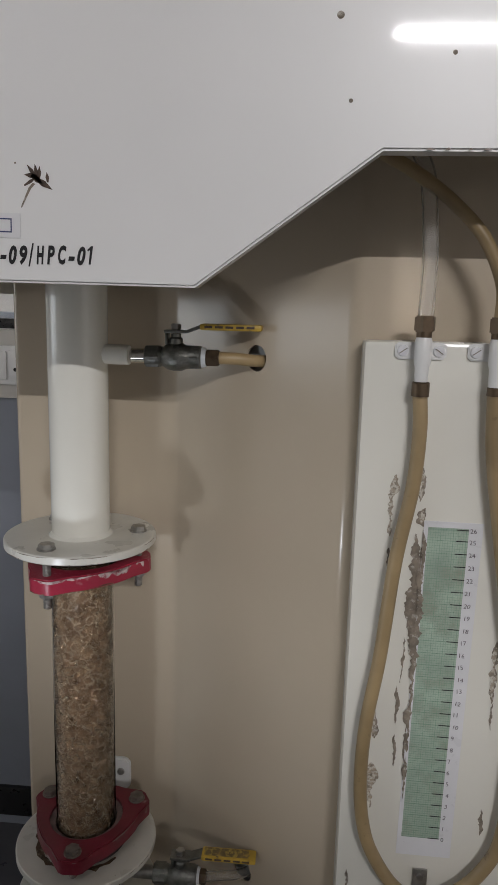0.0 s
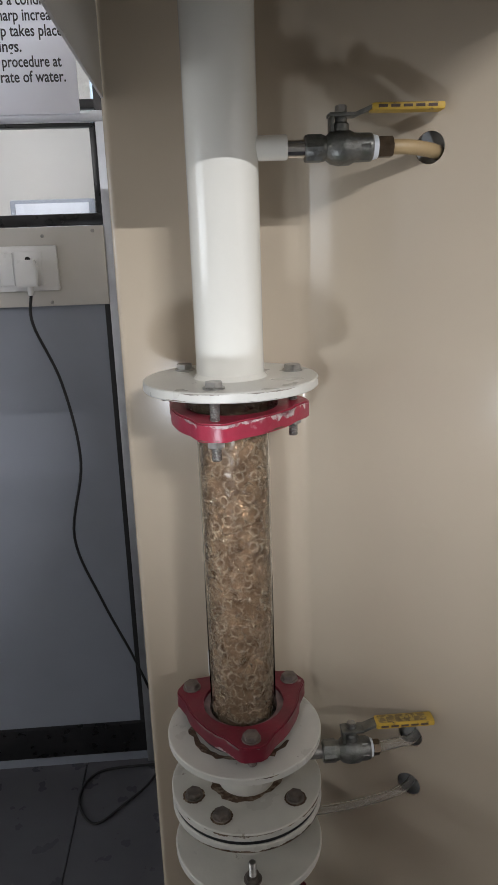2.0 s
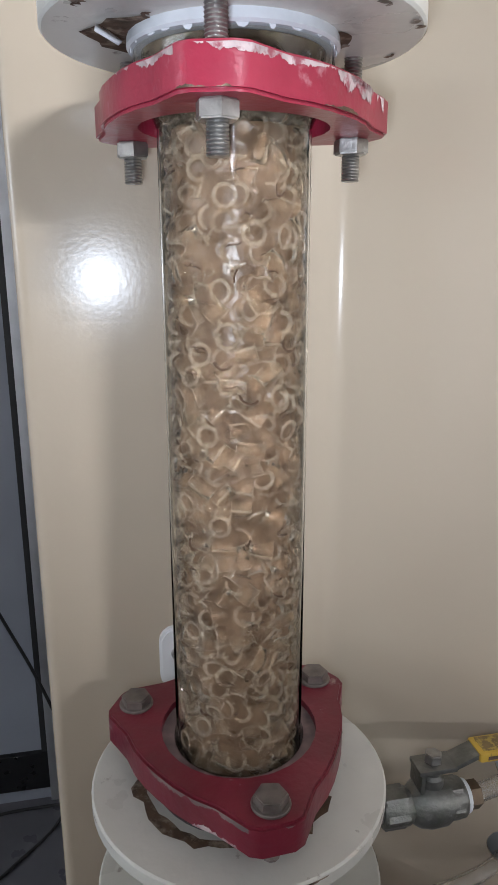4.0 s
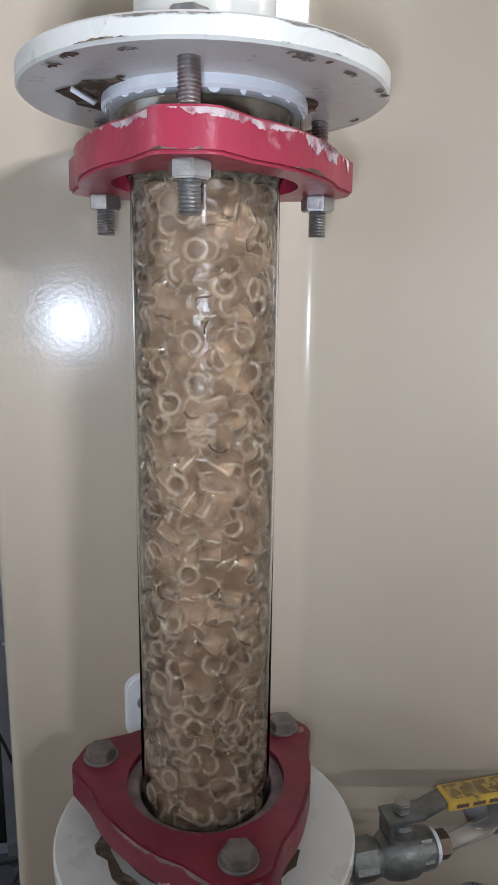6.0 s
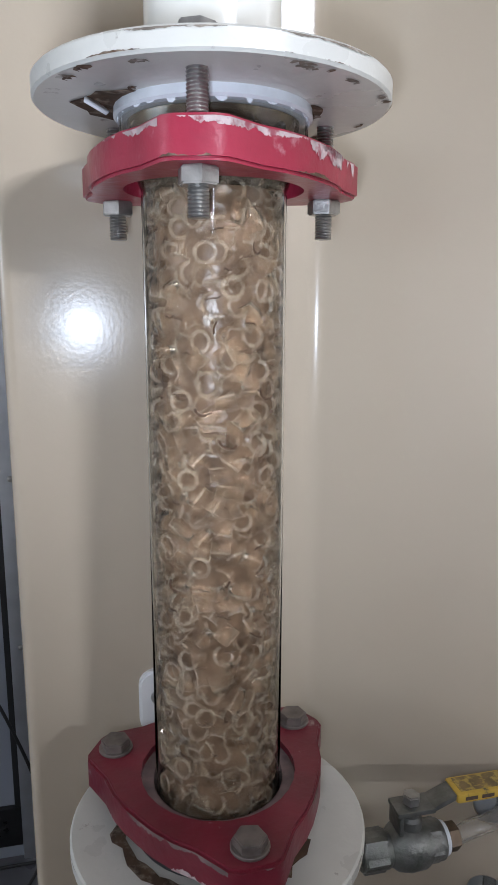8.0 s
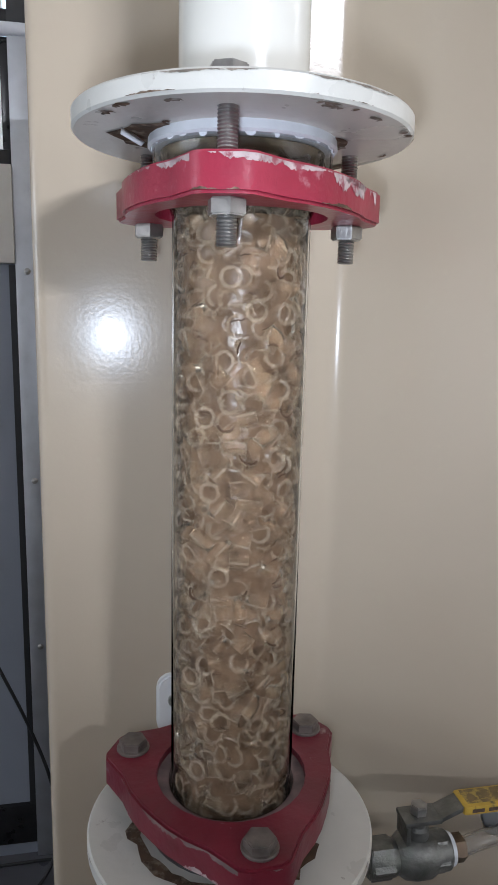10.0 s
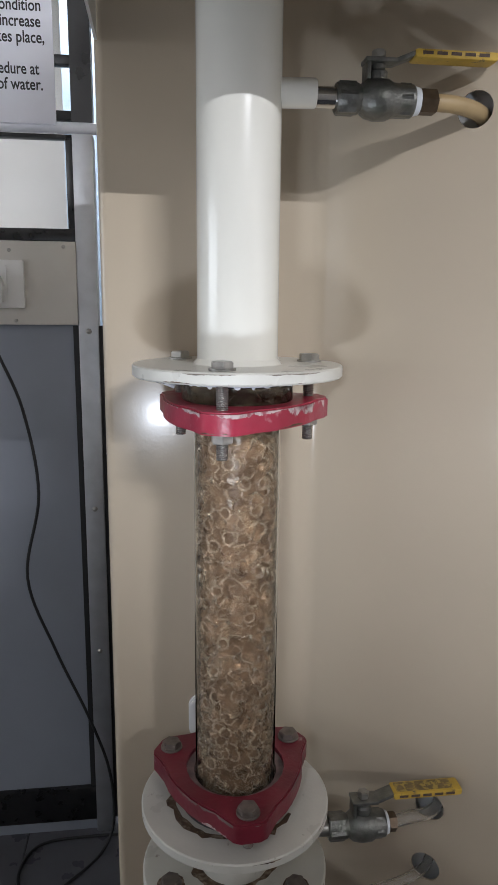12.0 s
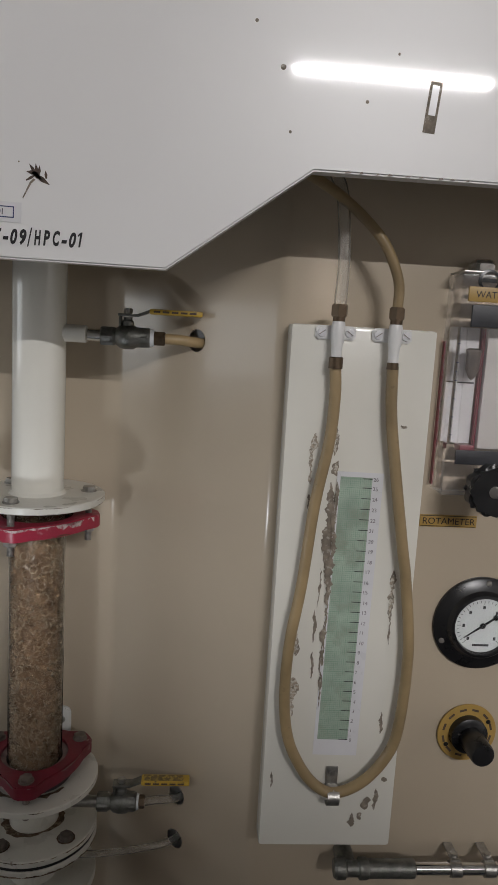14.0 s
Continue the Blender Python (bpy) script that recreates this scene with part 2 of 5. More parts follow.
def disc(r, z0, z1, seg=48, edge=0.0008, hole=0.0, m=None):
    if hole:
        return lathe([(hole, z0), (r - edge, z0), (r, z0 + edge), (r, z1 - edge), (r - edge, z1), (hole, z1)], seg, m, True)
    return lathe([(0, z0), (r - edge, z0), (r, z0 + edge), (r, z1 - edge), (r - edge, z1), (0, z1)], seg, m)


def add_prism(bm, points, z0, z1, m=None, bevel=0.0, hole=0.0, seg=36):
    """A plate of the outline points (x, y), with a round hole at its middle where asked."""
    m = m or Matrix()
    if hole:
        n = len(points)
        inner = []
        for x, y in points:
            a = math.atan2(y, x)
            inner.append((hole * math.cos(a), hole * math.sin(a)))
        lv = [[bm.verts.new(m @ Vector((x, y, z))) for x, y in pts] for pts, z in ((inner, z0), (points, z0), (points, z1), (inner, z1))]
        faces = []
        for a, b in ((0, 1), (1, 2), (2, 3), (3, 0)):
            for k in range(n):
                j = (k + 1) % n
                faces.append(bm.faces.new([lv[a][k], lv[a][j], lv[b][j], lv[b][k]]))
        top = [bm.edges.get((lv[2][k], lv[2][(k + 1) % n])) for k in range(n)] + [bm.edges.get((lv[1][k], lv[1][(k + 1) % n])) for k in range(n)]
    else:
        lo = [bm.verts.new(m @ Vector((x, y, z0))) for x, y in points]
        hi = [bm.verts.new(m @ Vector((x, y, z1))) for x, y in points]
        n = len(points)
        bm.faces.new(lo[::-1])
        bm.faces.new(hi)
        for k in range(n):
            bm.faces.new([lo[k], lo[(k + 1) % n], hi[(k + 1) % n], hi[k]])
        top = [bm.edges.get((v[k], v[(k + 1) % n])) for v in (lo, hi) for k in range(n)]
    if bevel:
        bmesh.ops.bevel(bm, geom=top, offset=bevel, segments=2, affect="EDGES")
    return bm


def prism(points, z0, z1, m=None, bevel=0.0, hole=0.0):
    bm = add_prism(bmesh.new(), points, z0, z1, m, bevel, hole)
    bmesh.ops.recalc_face_normals(bm, faces=bm.faces)
    return bm


def smooth_path(points, steps=8):
    """A smooth line through a few points."""
    p = [Vector(q) for q in points]
    p = [2 * p[0] - p[1]] + p + [2 * p[-1] - p[-2]]
    out = []
    for k in range(1, len(p) - 2):
        for s in range(steps):
            t = s / steps
            out.append(0.5 * (2 * p[k] + (p[k + 1] - p[k - 1]) * t + (2 * p[k - 1] - 5 * p[k] + 4 * p[k + 1] - p[k + 2]) * t * t
                              + (3 * p[k] - p[k - 1] - 3 * p[k + 1] + p[k + 2]) * t ** 3))
    return out + [p[-2]]


def add_hose(bm, path, r, seg=14, wall=0.0):
    frames, up = [], Vector((0, -1, 0.01)).normalized()
    for k, q in enumerate(path):
        d = (path[min(k + 1, len(path) - 1)] - path[max(k - 1, 0)]).normalized()
        side = d.cross(up)
        side = side.normalized() if side.length > 1e-4 else Vector((1, 0, 0))
        up = side.cross(d).normalized()
        frames.append((q, side, up))
    shells = [r] + ([r - wall] if wall else [])
    made = []
    for rr in shells:
        made.append([[bm.verts.new(q + rr * (math.cos(2 * math.pi * k / seg) * s + math.sin(2 * math.pi * k / seg) * u)) for k in range(seg)] for q, s, u in frames])
        for a, b in zip(made[-1], made[-1][1:]):
            for k in range(seg):
                bm.faces.new([a[k], a[(k + 1) % seg], b[(k + 1) % seg], b[k]])
    if wall:
        for end in (0, -1):
            for k in range(seg):
                bm.faces.new([made[0][end][k], made[0][end][(k + 1) % seg], made[1][end][(k + 1) % seg], made[1][end][k]])
    else:
        bm.faces.new(made[0][0])
        bm.faces.new(made[0][-1])
    bmesh.ops.recalc_face_normals(bm, faces=bm.faces)
    return bm


def hose(points, r, seg=14, wall=0.0, steps=8):
    return add_hose(bmesh.new(), smooth_path(points, steps), r, seg, wall)


def along(a, b):
    """The pose that takes the z axis from a towards b."""
    return Matrix.Translation(a) @ (Vector(b) - Vector(a)).to_track_quat("Z", "Y").to_matrix().to_4x4()


def hexagon(across):
    return [(across / math.sqrt(3) * math.cos(math.pi * k / 3), across / math.sqrt(3) * math.sin(math.pi * k / 3)) for k in range(6)]


def thread(r, z0, z1, pitch=0.00125, seg=10, m=None):
    n = max(2, int((z1 - z0) / pitch))
    step = (z1 - z0) / n
    prof = [(0, z0)]
    for k in range(n):
        prof += [(r * 0.88, z0 + k * step), (r, z0 + (k + 0.5) * step)]
    return lathe(prof + [(r * 0.85, z1), (0, z1)], seg, m)


def writing(name, text, size, m, mat, parent, width=None, bold=0.0, shear=0.0):
    """Lettering in the built-in font as a thin mesh; m takes its x and y into the sheet it stands on."""
    cu = bpy.data.curves.new(name, "FONT")
    cu.body, cu.size, cu.shear, cu.offset, cu.extrude = text, size, shear, bold, 0.0
    cu.resolution_u = 3
    tmp = bpy.data.objects.new(name, cu)
    scene.collection.objects.link(tmp)
    me = bpy.data.meshes.new_from_object(tmp.evaluated_get(bpy.context.evaluated_depsgraph_get()))
    bpy.data.objects.remove(tmp)
    bpy.data.curves.remove(cu)
    me.name = name
    xs = [v.co.x for v in me.vertices]
    if width and xs:
        k = width / (max(xs) - min(xs))
        for v in me.vertices:
            v.co.x *= k
    me.materials.clear()
    me.materials.append(mat)
    ob = new(name, me)
    ob.parent = parent
    ob.matrix_basis = m
    return ob


def facing(x, y, z, roll=0):
    """A sheet that faces the camera's side of the room (towards -y): its x runs to the right, its y up."""
    return pose(x, y, z, 90, 0, 0) @ pose(0, 0, 0, 0, 0, roll)

# ---- room ----
def structure(name, bm, mat, label, category):
    ob = part(name, bm, mat, None, label)
    return tagged(ob, label, category, kind="structure")


floor = structure("floor", box(-3.6, 3.6, -7.6, 4.6, -0.06, -0.004), GROUT, "grey tiled laboratory floor with dark joints", "floor")
ceiling = structure("ceiling", box(-3.6, 3.6, -7.6, 4.6, 3.1, 3.2), PLASTER, "plain white painted ceiling with tube lights", "ceiling")
structure("wall_south", box(-3.6, 3.6, -7.75, -7.6, -0.06, 3.2), PLASTER, "plain off-white painted wall behind the camera", "wall")
# unseen wall, added so its sloping top keeps tube light off the lower rig
bm = bmesh.new()
lo = [bm.verts.new((x, -1.12, z)) for x, z in ((-1.7, -0.004), (1.5, -0.004), (1.5, 1.22), (0.05, 1.93), (-1.7, 1.93))]
hi = [bm.verts.new((v.co.x, -1.0, v.co.z)) for v in lo]
bm.faces.new(lo)
bm.faces.new(hi)
for k in range(5):
    bm.faces.new([lo[k], lo[(k + 1) % 5], hi[(k + 1) % 5], hi[k]])
bmesh.ops.recalc_face_normals(bm, faces=bm.faces)
structure("shade_wall", bm, PLASTER, "added unseen wall with a sloping top that shades the rig", "wall")
bm = bmesh.new()
for y0, y1, z0, z1 in ((-7.75, -0.95, -0.06, 3.2), (0.95, 4.75, -0.06, 3.2), (-0.95, 0.95, -0.06, 1.09), (-0.95, 0.95, 1.75, 3.2)):
    add_box(bm, -3.75, -3.6, y0, y1, z0, z1)
structure("wall_west", bm, PLASTER, "plain off-white painted side wall with a window opening", "wall")
window = thing("window_1", "white barred window in the side wall with daylight behind", "window", kind="structure")
for k in range(9):
    part("bar", box(-3.66, -3.645, -0.935 + k * 0.2315, -0.915 + k * 0.2315, 1.09, 1.75, 0.002), IVORY, window)
for z0 in (1.09, 1.735):
    part("window_frame", box(-3.67, -3.635, -0.95, 0.95, z0, z0 + 0.015, 0.002), IVORY, window)
structure("wall_east", box(3.6, 3.75, -7.75, 4.75, -0.06, 3.2), PLASTER, "plain off-white painted side wall", "wall")
structure("wall_north", box(-3.6, 3.6, 4.6, 4.75, -0.06, 3.2), PLASTER, "off-white wall of the room beyond the partition", "wall")


def tube_fixture(x, y):
    t = thing("tube_light", "white ceiling batten with one fluorescent tube", "lamp", "ceiling tube lights", place=pose(x, y, 2.97))
    part("housing", box(-0.62, 0.62, -0.03, 0.03, 0.02, 0.13, 0.004), IVORY, t)
    for s in (-1, 1):
        part("end_cap", box(s * 0.615 - 0.012, s * 0.615 + 0.012, -0.016, 0.016, -0.03, 0.02, 0.003), IVORY, t)


for lamp_x, lamp_y, lamp_w in LAMPS:
    tube_fixture(lamp_x, lamp_y)

# ---- partition behind the rig ----
PY = 1.689
partition = thing("partition", "aluminium partition with grey lower panels, cream strip and glass", "partition", kind="structure")


def partition_bay(x0, x1):
    part("lower_panel", box(x0, x1, PY, PY + 0.02, 0.115, 1.18), GREY, partition, "grey laminate lower panel")
    part("bottom_rail", box(x0, x1, PY - 0.012, PY + 0.03, 0.03, 0.115, 0.002), BLACK, partition, "black bottom rail")
    part("skirting", box(x0, x1, PY - 0.004, PY + 0.03, 0.0, 0.03), GREY, partition)
    part("socket_strip", box(x0, x1, PY - 0.022, PY + 0.02, 1.18, 1.343, 0.002), CREAM, partition, "cream laminate strip that carries the sockets")
    part("pane", box(x0 + 0.012, x1 - 0.012, PY + 0.006, PY + 0.011, 1.365, 1.545), PANE, partition).visible_shadow = False
    for z0, z1 in ((1.345, 1.369), (1.538, 1.546)):
        part("glazing_bar", box(x0, x1, PY - 0.006, PY + 0.02, z0, z1, 0.002), BLACK, partition, "black glazing bar")
    for s in (x0, x1 - 0.014):
        part("glazing_bar", box(s, s + 0.014, PY - 0.005, PY + 0.02, 1.369, 1.538, 0.002), BLACK, partition, "black glazing bar")
    for z0, z1 in ((1.572, 1.59), (1.672, 1.69), (2.3, 2.32)):
        part("window_frame", box(x0, x1, PY - 0.004, PY + 0.02, z0, z1, 0.002), BLACK, partition, "dark window frame")
    for z0, z1 in ((1.59, 1.672), (1.69, 2.3)):
        part("pane", box(x0, x1, PY + 0.006, PY + 0.011, z0, z1), PANE, partition).visible_shadow = False
    part("upper_panel", box(x0, x1, PY, PY + 0.02, 2.32, 3.1), CREAM, partition)


def partition_post(x0):
    p = part("post", box(x0, x0 + 0.04, PY - 0.016, PY + 0.03, 0.0, 1.546, 0.002), ALU, partition, "brushed aluminium post")
    for z in (0.46, 0.79, 1.167):
        part("rivet", lathe([(0.006, 0), (0.0055, 0.002), (0.003, 0.0035), (0, 0.004)], 12, along((x0 + 0.02, PY - 0.0155, z), (x0 + 0.02, PY - 1, z))), STEEL, p)
    part("upper_post", box(x0, x0 + 0.04, PY - 0.008, PY + 0.03, 1.566, 3.1), BLACK, partition, "dark upper post")
    for s0, s1 in ((x0 - 0.012, x0), (x0 + 0.04, x0 + 0.062)):
        part("post_seal", box(s0, s1, PY - 0.008, PY + 0.02, 0.03, 1.178), RUBBER, partition, "black seal beside the post")


for bay in (-2, -1, 0, 1, 2):
    partition_bay(-0.385 + bay * 1.2 - 1.2 + 0.038, -0.407 + bay * 1.2)
    partition_post(-0.407 + bay * 1.2)
part("top_rail", hose([(-3.55, PY - 0.012, 1.556), (0, PY - 0.012, 1.556), (3.55, PY - 0.012, 1.556)], 0.011, 16, steps=2), RAIL, partition, "pale round top rail")
for sx, sz in ((-0.535, 1.325), (-0.528, 1.188), (-0.43, 1.333), (-0.90, 1.325)):
    part("screw", lathe([(0.004, 0), (0.003, 0.0018), (0, 0.0022)], 10, along((sx, PY - 0.0218, sz), (sx, -1, sz))), STEEL, partition)

# socket plate, plug and cable
SY = PY - 0.022
sock = thing("socket_plate", "white plastic switch and socket plate on the cream strip", "socket", place=pose(0.009, 0, 0))
part("plate", box(-0.74, -0.516, SY - 0.012, SY, 1.213, 1.306, 0.004), IVORY, sock)
for x0, x1 in ((-0.695, -0.637), (-0.604, -0.548)):
    m = part("socket_module", box(x0, x1, SY - 0.0155, SY - 0.0122, 1.224, 1.295, 0.001), IVORY, sock)
    cx = (x0 + x1) / 2
    for hx, hz, r in ((0, 1.279, 0.0055), (-0.013, 1.25, 0.0045), (0.013, 1.25, 0.0045)):
        part("pin_hole", lathe([(0, 0), (r, 0), (r, 0.0006), (0, 0.0006)], 12, along((cx + hx, SY - 0.0156, hz), (cx + hx, -1, hz))), BLACK, m)
for x0 in (-0.634, -0.727):
    part("switch", box(x0, x0 + 0.027, SY - 0.018, SY - 0.0122, 1.226, 1.293, 0.002), IVORY, sock)
plug = thing("plug", "white plastic power plug pushed into the socket", "plug", place=pose(0.010, 0, 0))
part("body", prism([(-0.021, -0.03), (0.021, -0.03), (0.024, 0.0), (0.015, 0.024), (-0.015, 0.024), (-0.024, 0.0)], 0, 0.032,
                   facing(-0.576, SY - 0.0158, 1.254), 0.003), IVORY, plug)
part("cord_grip", lathe([(0.008, 0), (0.006, -0.022), (0.0045, -0.023)], 12, pose(-0.574, SY - 0.03, 1.228)), IVORY, plug)
cable = tagged(part("power_cable", hose([(-0.564, SY - 0.03, 1.212), (-0.568, 1.64, 1.145), (-0.5223, 1.65, 1.012), (-0.4986, 1.65, 0.833), (-0.5304, 1.65, 0.649),
                                         (-0.4799, 1.65, 0.481), (-0.4144, 1.645, 0.319), (-0.372, 1.64, 0.184), (-0.365, 1.63, 0.06), (-0.392, 1.6, 0.004), (-0.4497, 1.53, 0.0035),
                                         (-0.519, 1.472, 0.0035), (-0.566, 1.553, 0.0035), (-0.5332, 1.64, 0.0035), (-0.42, 1.655, 0.0035), (-0.33, 1.645, 0.004), (-0.25, 1.6, 0.0035)], 0.0033, 10), RUBBER),
               "thin black power cable hanging down and looped on the floor", "cable")

# notice that hangs on the rail
QY = 1.66
notice = thing("notice", "white laminated notice with printed procedure text", "poster")
part("sheet", box(-1.02, -0.4326, QY, QY + 0.003, 1.558, 2.32, 0.0012), PAPER, notice)
LINES = [("flow rate of water,", 350), ("rate of air.", 170), ("increase the flow rate", 342), ("and note the flow rate", 358), ("and manometer", 232), ("", 0),
         ("sometimes a condition", 372), ("when sharp increase", 372), ("pressure drop takes place,", 382), ("readings.", 175), ("same procedure at", 355), ("flow rate of water.", 370)]
for k, (words, end) in enumerate(LINES):
    if words:
        wide = 0.0098 * len(words) - (0.012 if "l" in words else 0)
        writing("printed_line", words, 0.029, facing(-0.4535 + (end - 372) * 0.00042 - wide, QY - 0.0006, 1.6174 + 0.0272 * (len(LINES) - 1 - k)), INK, notice, wide, 0.0005)

# the room beyond the glass
far_cabinet = thing("storage_cabinet", "pale grey storage cabinet beyond the glass", "cabinet")
part("body", box(-1.9, -0.5, 3.9, 4.4, 0.0, 1.32, 0.004), CREAM, far_cabinet)
part("top", box(-1.92, -0.48, 3.88, 4.42, 1.32, 1.36, 0.004), GREY, far_cabinet)
far_box = thing("equipment_box", "pale blue-grey equipment box on the cabinet", "equipment")
part("body", box(-1.15, -0.72, 3.95, 4.3, 1.36, 1.56, 0.01), GREY, far_box)
part("front", box(-1.12, -0.75, 3.94, 3.9495, 1.38, 1.54, 0.003), RAIL, far_box)
curtain = thing("blind", "pale blue hanging fabric blind beyond the glass", "blind")
BLUE = material("pale_blue_fabric", (0.33, 0.42, 0.52), 0.8, vary=0.1, scale=20)
for k in range(5):
    part("strip", box(-0.64 + k * 0.1, -0.55 + k * 0.1, 3.5 + 0.01 * (k % 2), 3.503 + 0.01 * (k % 2), 1.1, 3.1), BLUE, curtain)
area_lamp("far_room_glow", (-0.6, 3.0, 2.95), 1.2, 0.06, 34, COOL)
tube_fixture(-0.6, 3.0)

# ---- rig cabinet: one bent sheet with holes ----
rig = thing("rig_cabinet", "beige enamelled sheet-metal cabinet of the test rig", "cabinet")
CREASE, RCREASE = Vector((-0.1156, 0.7585)), Vector((0.0582, 0.6148))
ZTOP = 1.84
HOLES = (0.7582, 0.8162, 1.3579)


def bend(corner, before, after, r, n=6):
    """Points of a rounded corner between two directions."""
    d0, d1 = before.normalized(), after.normalized()
    turn = d0.angle(d1)
    cut = r * math.tan(turn / 2)
    a, b = corner - d0 * cut, corner + d1 * cut
    out = []
    for k in range(n + 1):
        t = k / n
        out.append((1 - t) ** 2 * a + 2 * t * (1 - t) * corner + t * t * b)
    return out


left, back_left, right, back_right = Vector((-0.287, 0.7545)), Vector((-0.287, 1.3)), Vector((0.74, 0.6148)), Vector((0.74, 1.3))
b0 = bend(left, left - back_left, CREASE - left, 0.006)
b1 = bend(CREASE, CREASE - left, RCREASE - CREASE, 0.02)
b2 = bend(RCREASE, RCREASE - CREASE, right - RCREASE, 0.02)
b3 = bend(right, right - RCREASE, back_right - right, 0.006)
bm = bmesh.new()


p0, p1 = b1[-1], b2[0]
run = (p1 - p0).normalized()
length = (p1 - p0).length
hole_s = (-0.026 - p0.x) / run.x
HR, CELL = 0.0122, 0.02
RIM = [CELL * math.tan(radians(a)) for a in (-45, -33.75, -22.5, -11.25, 0, 11.25, 22.5, 33.75, 45)]
LEVELS = sorted([0.04, ZTOP] + [hz + r for hz in HOLES for r in RIM])


def strip(bm, points, skip=()):
    """Sheet over the plan line points, from the foot to the top; skip: stretches of the line left open round the holes."""
    for k in range(len(points) - 1):
        for z0, z1 in zip(LEVELS, LEVELS[1:]):
            if k in skip and any(abs((z0 + z1) / 2 - hz) < CELL for hz in HOLES):
                continue
            a, b = points[k], points[k + 1]
            bm.faces.new([bm.verts.new(q) for q in ((a.x, a.y, z0), (b.x, b.y, z0), (b.x, b.y, z1), (a.x, a.y, z1))])


flat = [p0] + [p0 + run * (hole_s + r) for r in RIM] + [p1]
strip(bm, [back_left] + b0 + b1)
strip(bm, flat, range(1, 9))
strip(bm, b2 + b3 + [back_right])


def mid(s, z):
    q = p0 + run * s
    return (q.x, q.y, z)


for hz in HOLES:
    seg = 32
    ring, rim = [], []
    for k in range(seg):
        a = 2 * math.pi * k / seg
        c, s = math.cos(a), math.sin(a)
        reach = CELL / max(abs(c), abs(s))
        ring.append(mid(hole_s + HR * c, hz + HR * s))
        rim.append(mid(hole_s + reach * c, hz + reach * s))
    for k in range(seg):
        j = (k + 1) % seg
        bm.faces.new([bm.verts.new(q) for q in (ring[k], rim[k], rim[j], ring[j])])
bmesh.ops.remove_doubles(bm, verts=bm.verts, dist=2e-5)
bmesh.ops.recalc_face_normals(bm, faces=bm.faces)
sheet = part("front_sheet", bm, BEIGE, rig, "beige enamelled front sheet with bent corners and round holes", smooth=60)
thick = sheet.modifiers.new("thickness", "SOLIDIFY")
thick.thickness, thick.offset = 0.0015, 0.0
part("back_sheet", box(-0.285, 0.738, 1.3, 1.302, 0.04, ZTOP), BEIGE, rig)
part("top_sheet", box(-0.285, 0.738, 0.77, 1.3, ZTOP, ZTOP + 0.002), BEIGE, rig)
part("plinth", box(-0.27, 0.72, 0.78, 1.28, 0.0, 0.04), BLACK, rig)
part("inner_sheet", prism([(-0.09, 0.757), (0.03, 0.658), (0.032, 0.660), (-0.088, 0.759)], 0.70, 1.42), IVORY, rig, "white lining behind the holes")
for sx, sz in ((-0.2869, 0.62), (-0.2869, 1.10), (-0.2869, 1.385)):
    part("side_screw", lathe([(0.0045, 0), (0.004, 0.002), (0, 0.003)], 12, along((sx, 0.785, sz), (sx - 1, 0.785, sz))), STEEL, rig)

saddle = thing("pipe_saddle", "small white rounded mounting plate with a screw", "bracket")
pts = []
for cx, cz, a0 in ((0.02, 0.011, 0), (-0.02, 0.011, 90), (-0.02, -0.011, 180), (0.02, -0.011, 270)):
    for k in range(5):
        a = radians(a0 + 22.5 * k)
        pts.append((cx + 0.009 * math.cos(a), cz + 0.009 * math.sin(a)))
part("plate", prism(pts, 0, 0.006, facing(-0.194, 0.7572, 0.8685), 0.0015), IVORY, saddle)
for sx in (-0.212, -0.176):
    part("screw", lathe([(0.0045, 0), (0.004, 0.002), (0, 0.003)], 12, along((sx, 0.7515, 0.872), (sx, -1, 0.872))), STEEL, saddle)

# ---- hood ----
HY = 0.4775
hood = thing("rig_hood", "white enamelled sheet-metal hood with a cut-away lower edge", "hood")
OUT = [(-0.287, 1.4155), (-0.0512, 1.414), (0.0605, 1.4957), (0.74, 1.4957), (0.74, ZTOP + 0.002), (-0.287, ZTOP + 0.002)]
bm = bmesh.new()
lo = [bm.verts.new((x, HY + 0.002, z)) for x, z in OUT]
hi = [bm.verts.new((x, HY, z)) for x, z in OUT]
bm.faces.new(lo)
bm.faces.new(hi[::-1])
for k in range(6):
    bm.faces.new([lo[k], hi[k], hi[(k + 1) % 6], lo[(k + 1) % 6]])
bmesh.ops.recalc_face_normals(bm, faces=bm.faces)
bmesh.ops.bevel(bm, geom=[bm.edges.get((hi[k], hi[(k + 1) % 6])) for k in range(6)], offset=0.0016, segments=3, affect="EDGES")
part("front", bm, HOODWHITE, hood)
for (xa, za), (xb, zb) in zip(OUT[:3], OUT[1:4]):
    d = Vector((xb - xa, 0, zb - za))
    up = Vector((-d.z, 0, d.x)).normalized() * 0.0016
    bm = bmesh.new()
    vs = [bm.verts.new(Vector((x, y, z)) + o) for o in (Vector(), up) for x, y, z in ((xa, HY + 0.002, za), (xb, HY + 0.002, zb), (xb, HY + 0.014, zb), (xa, HY + 0.014, za))]
    for f in ((0, 1, 2, 3), (4, 5, 6, 7), (0, 1, 5, 4), (1, 2, 6, 5), (2, 3, 7, 6), (3, 0, 4, 7)):
        bm.faces.new([vs[k] for k in f])
    bmesh.ops.recalc_face_normals(bm, faces=bm.faces)
    part("folded_lip", bm, HOODWHITE, hood)
part("side", box(-0.287, -0.285, HY + 0.002, 0.7535, 1.4115, ZTOP), HOODWHITE, hood)
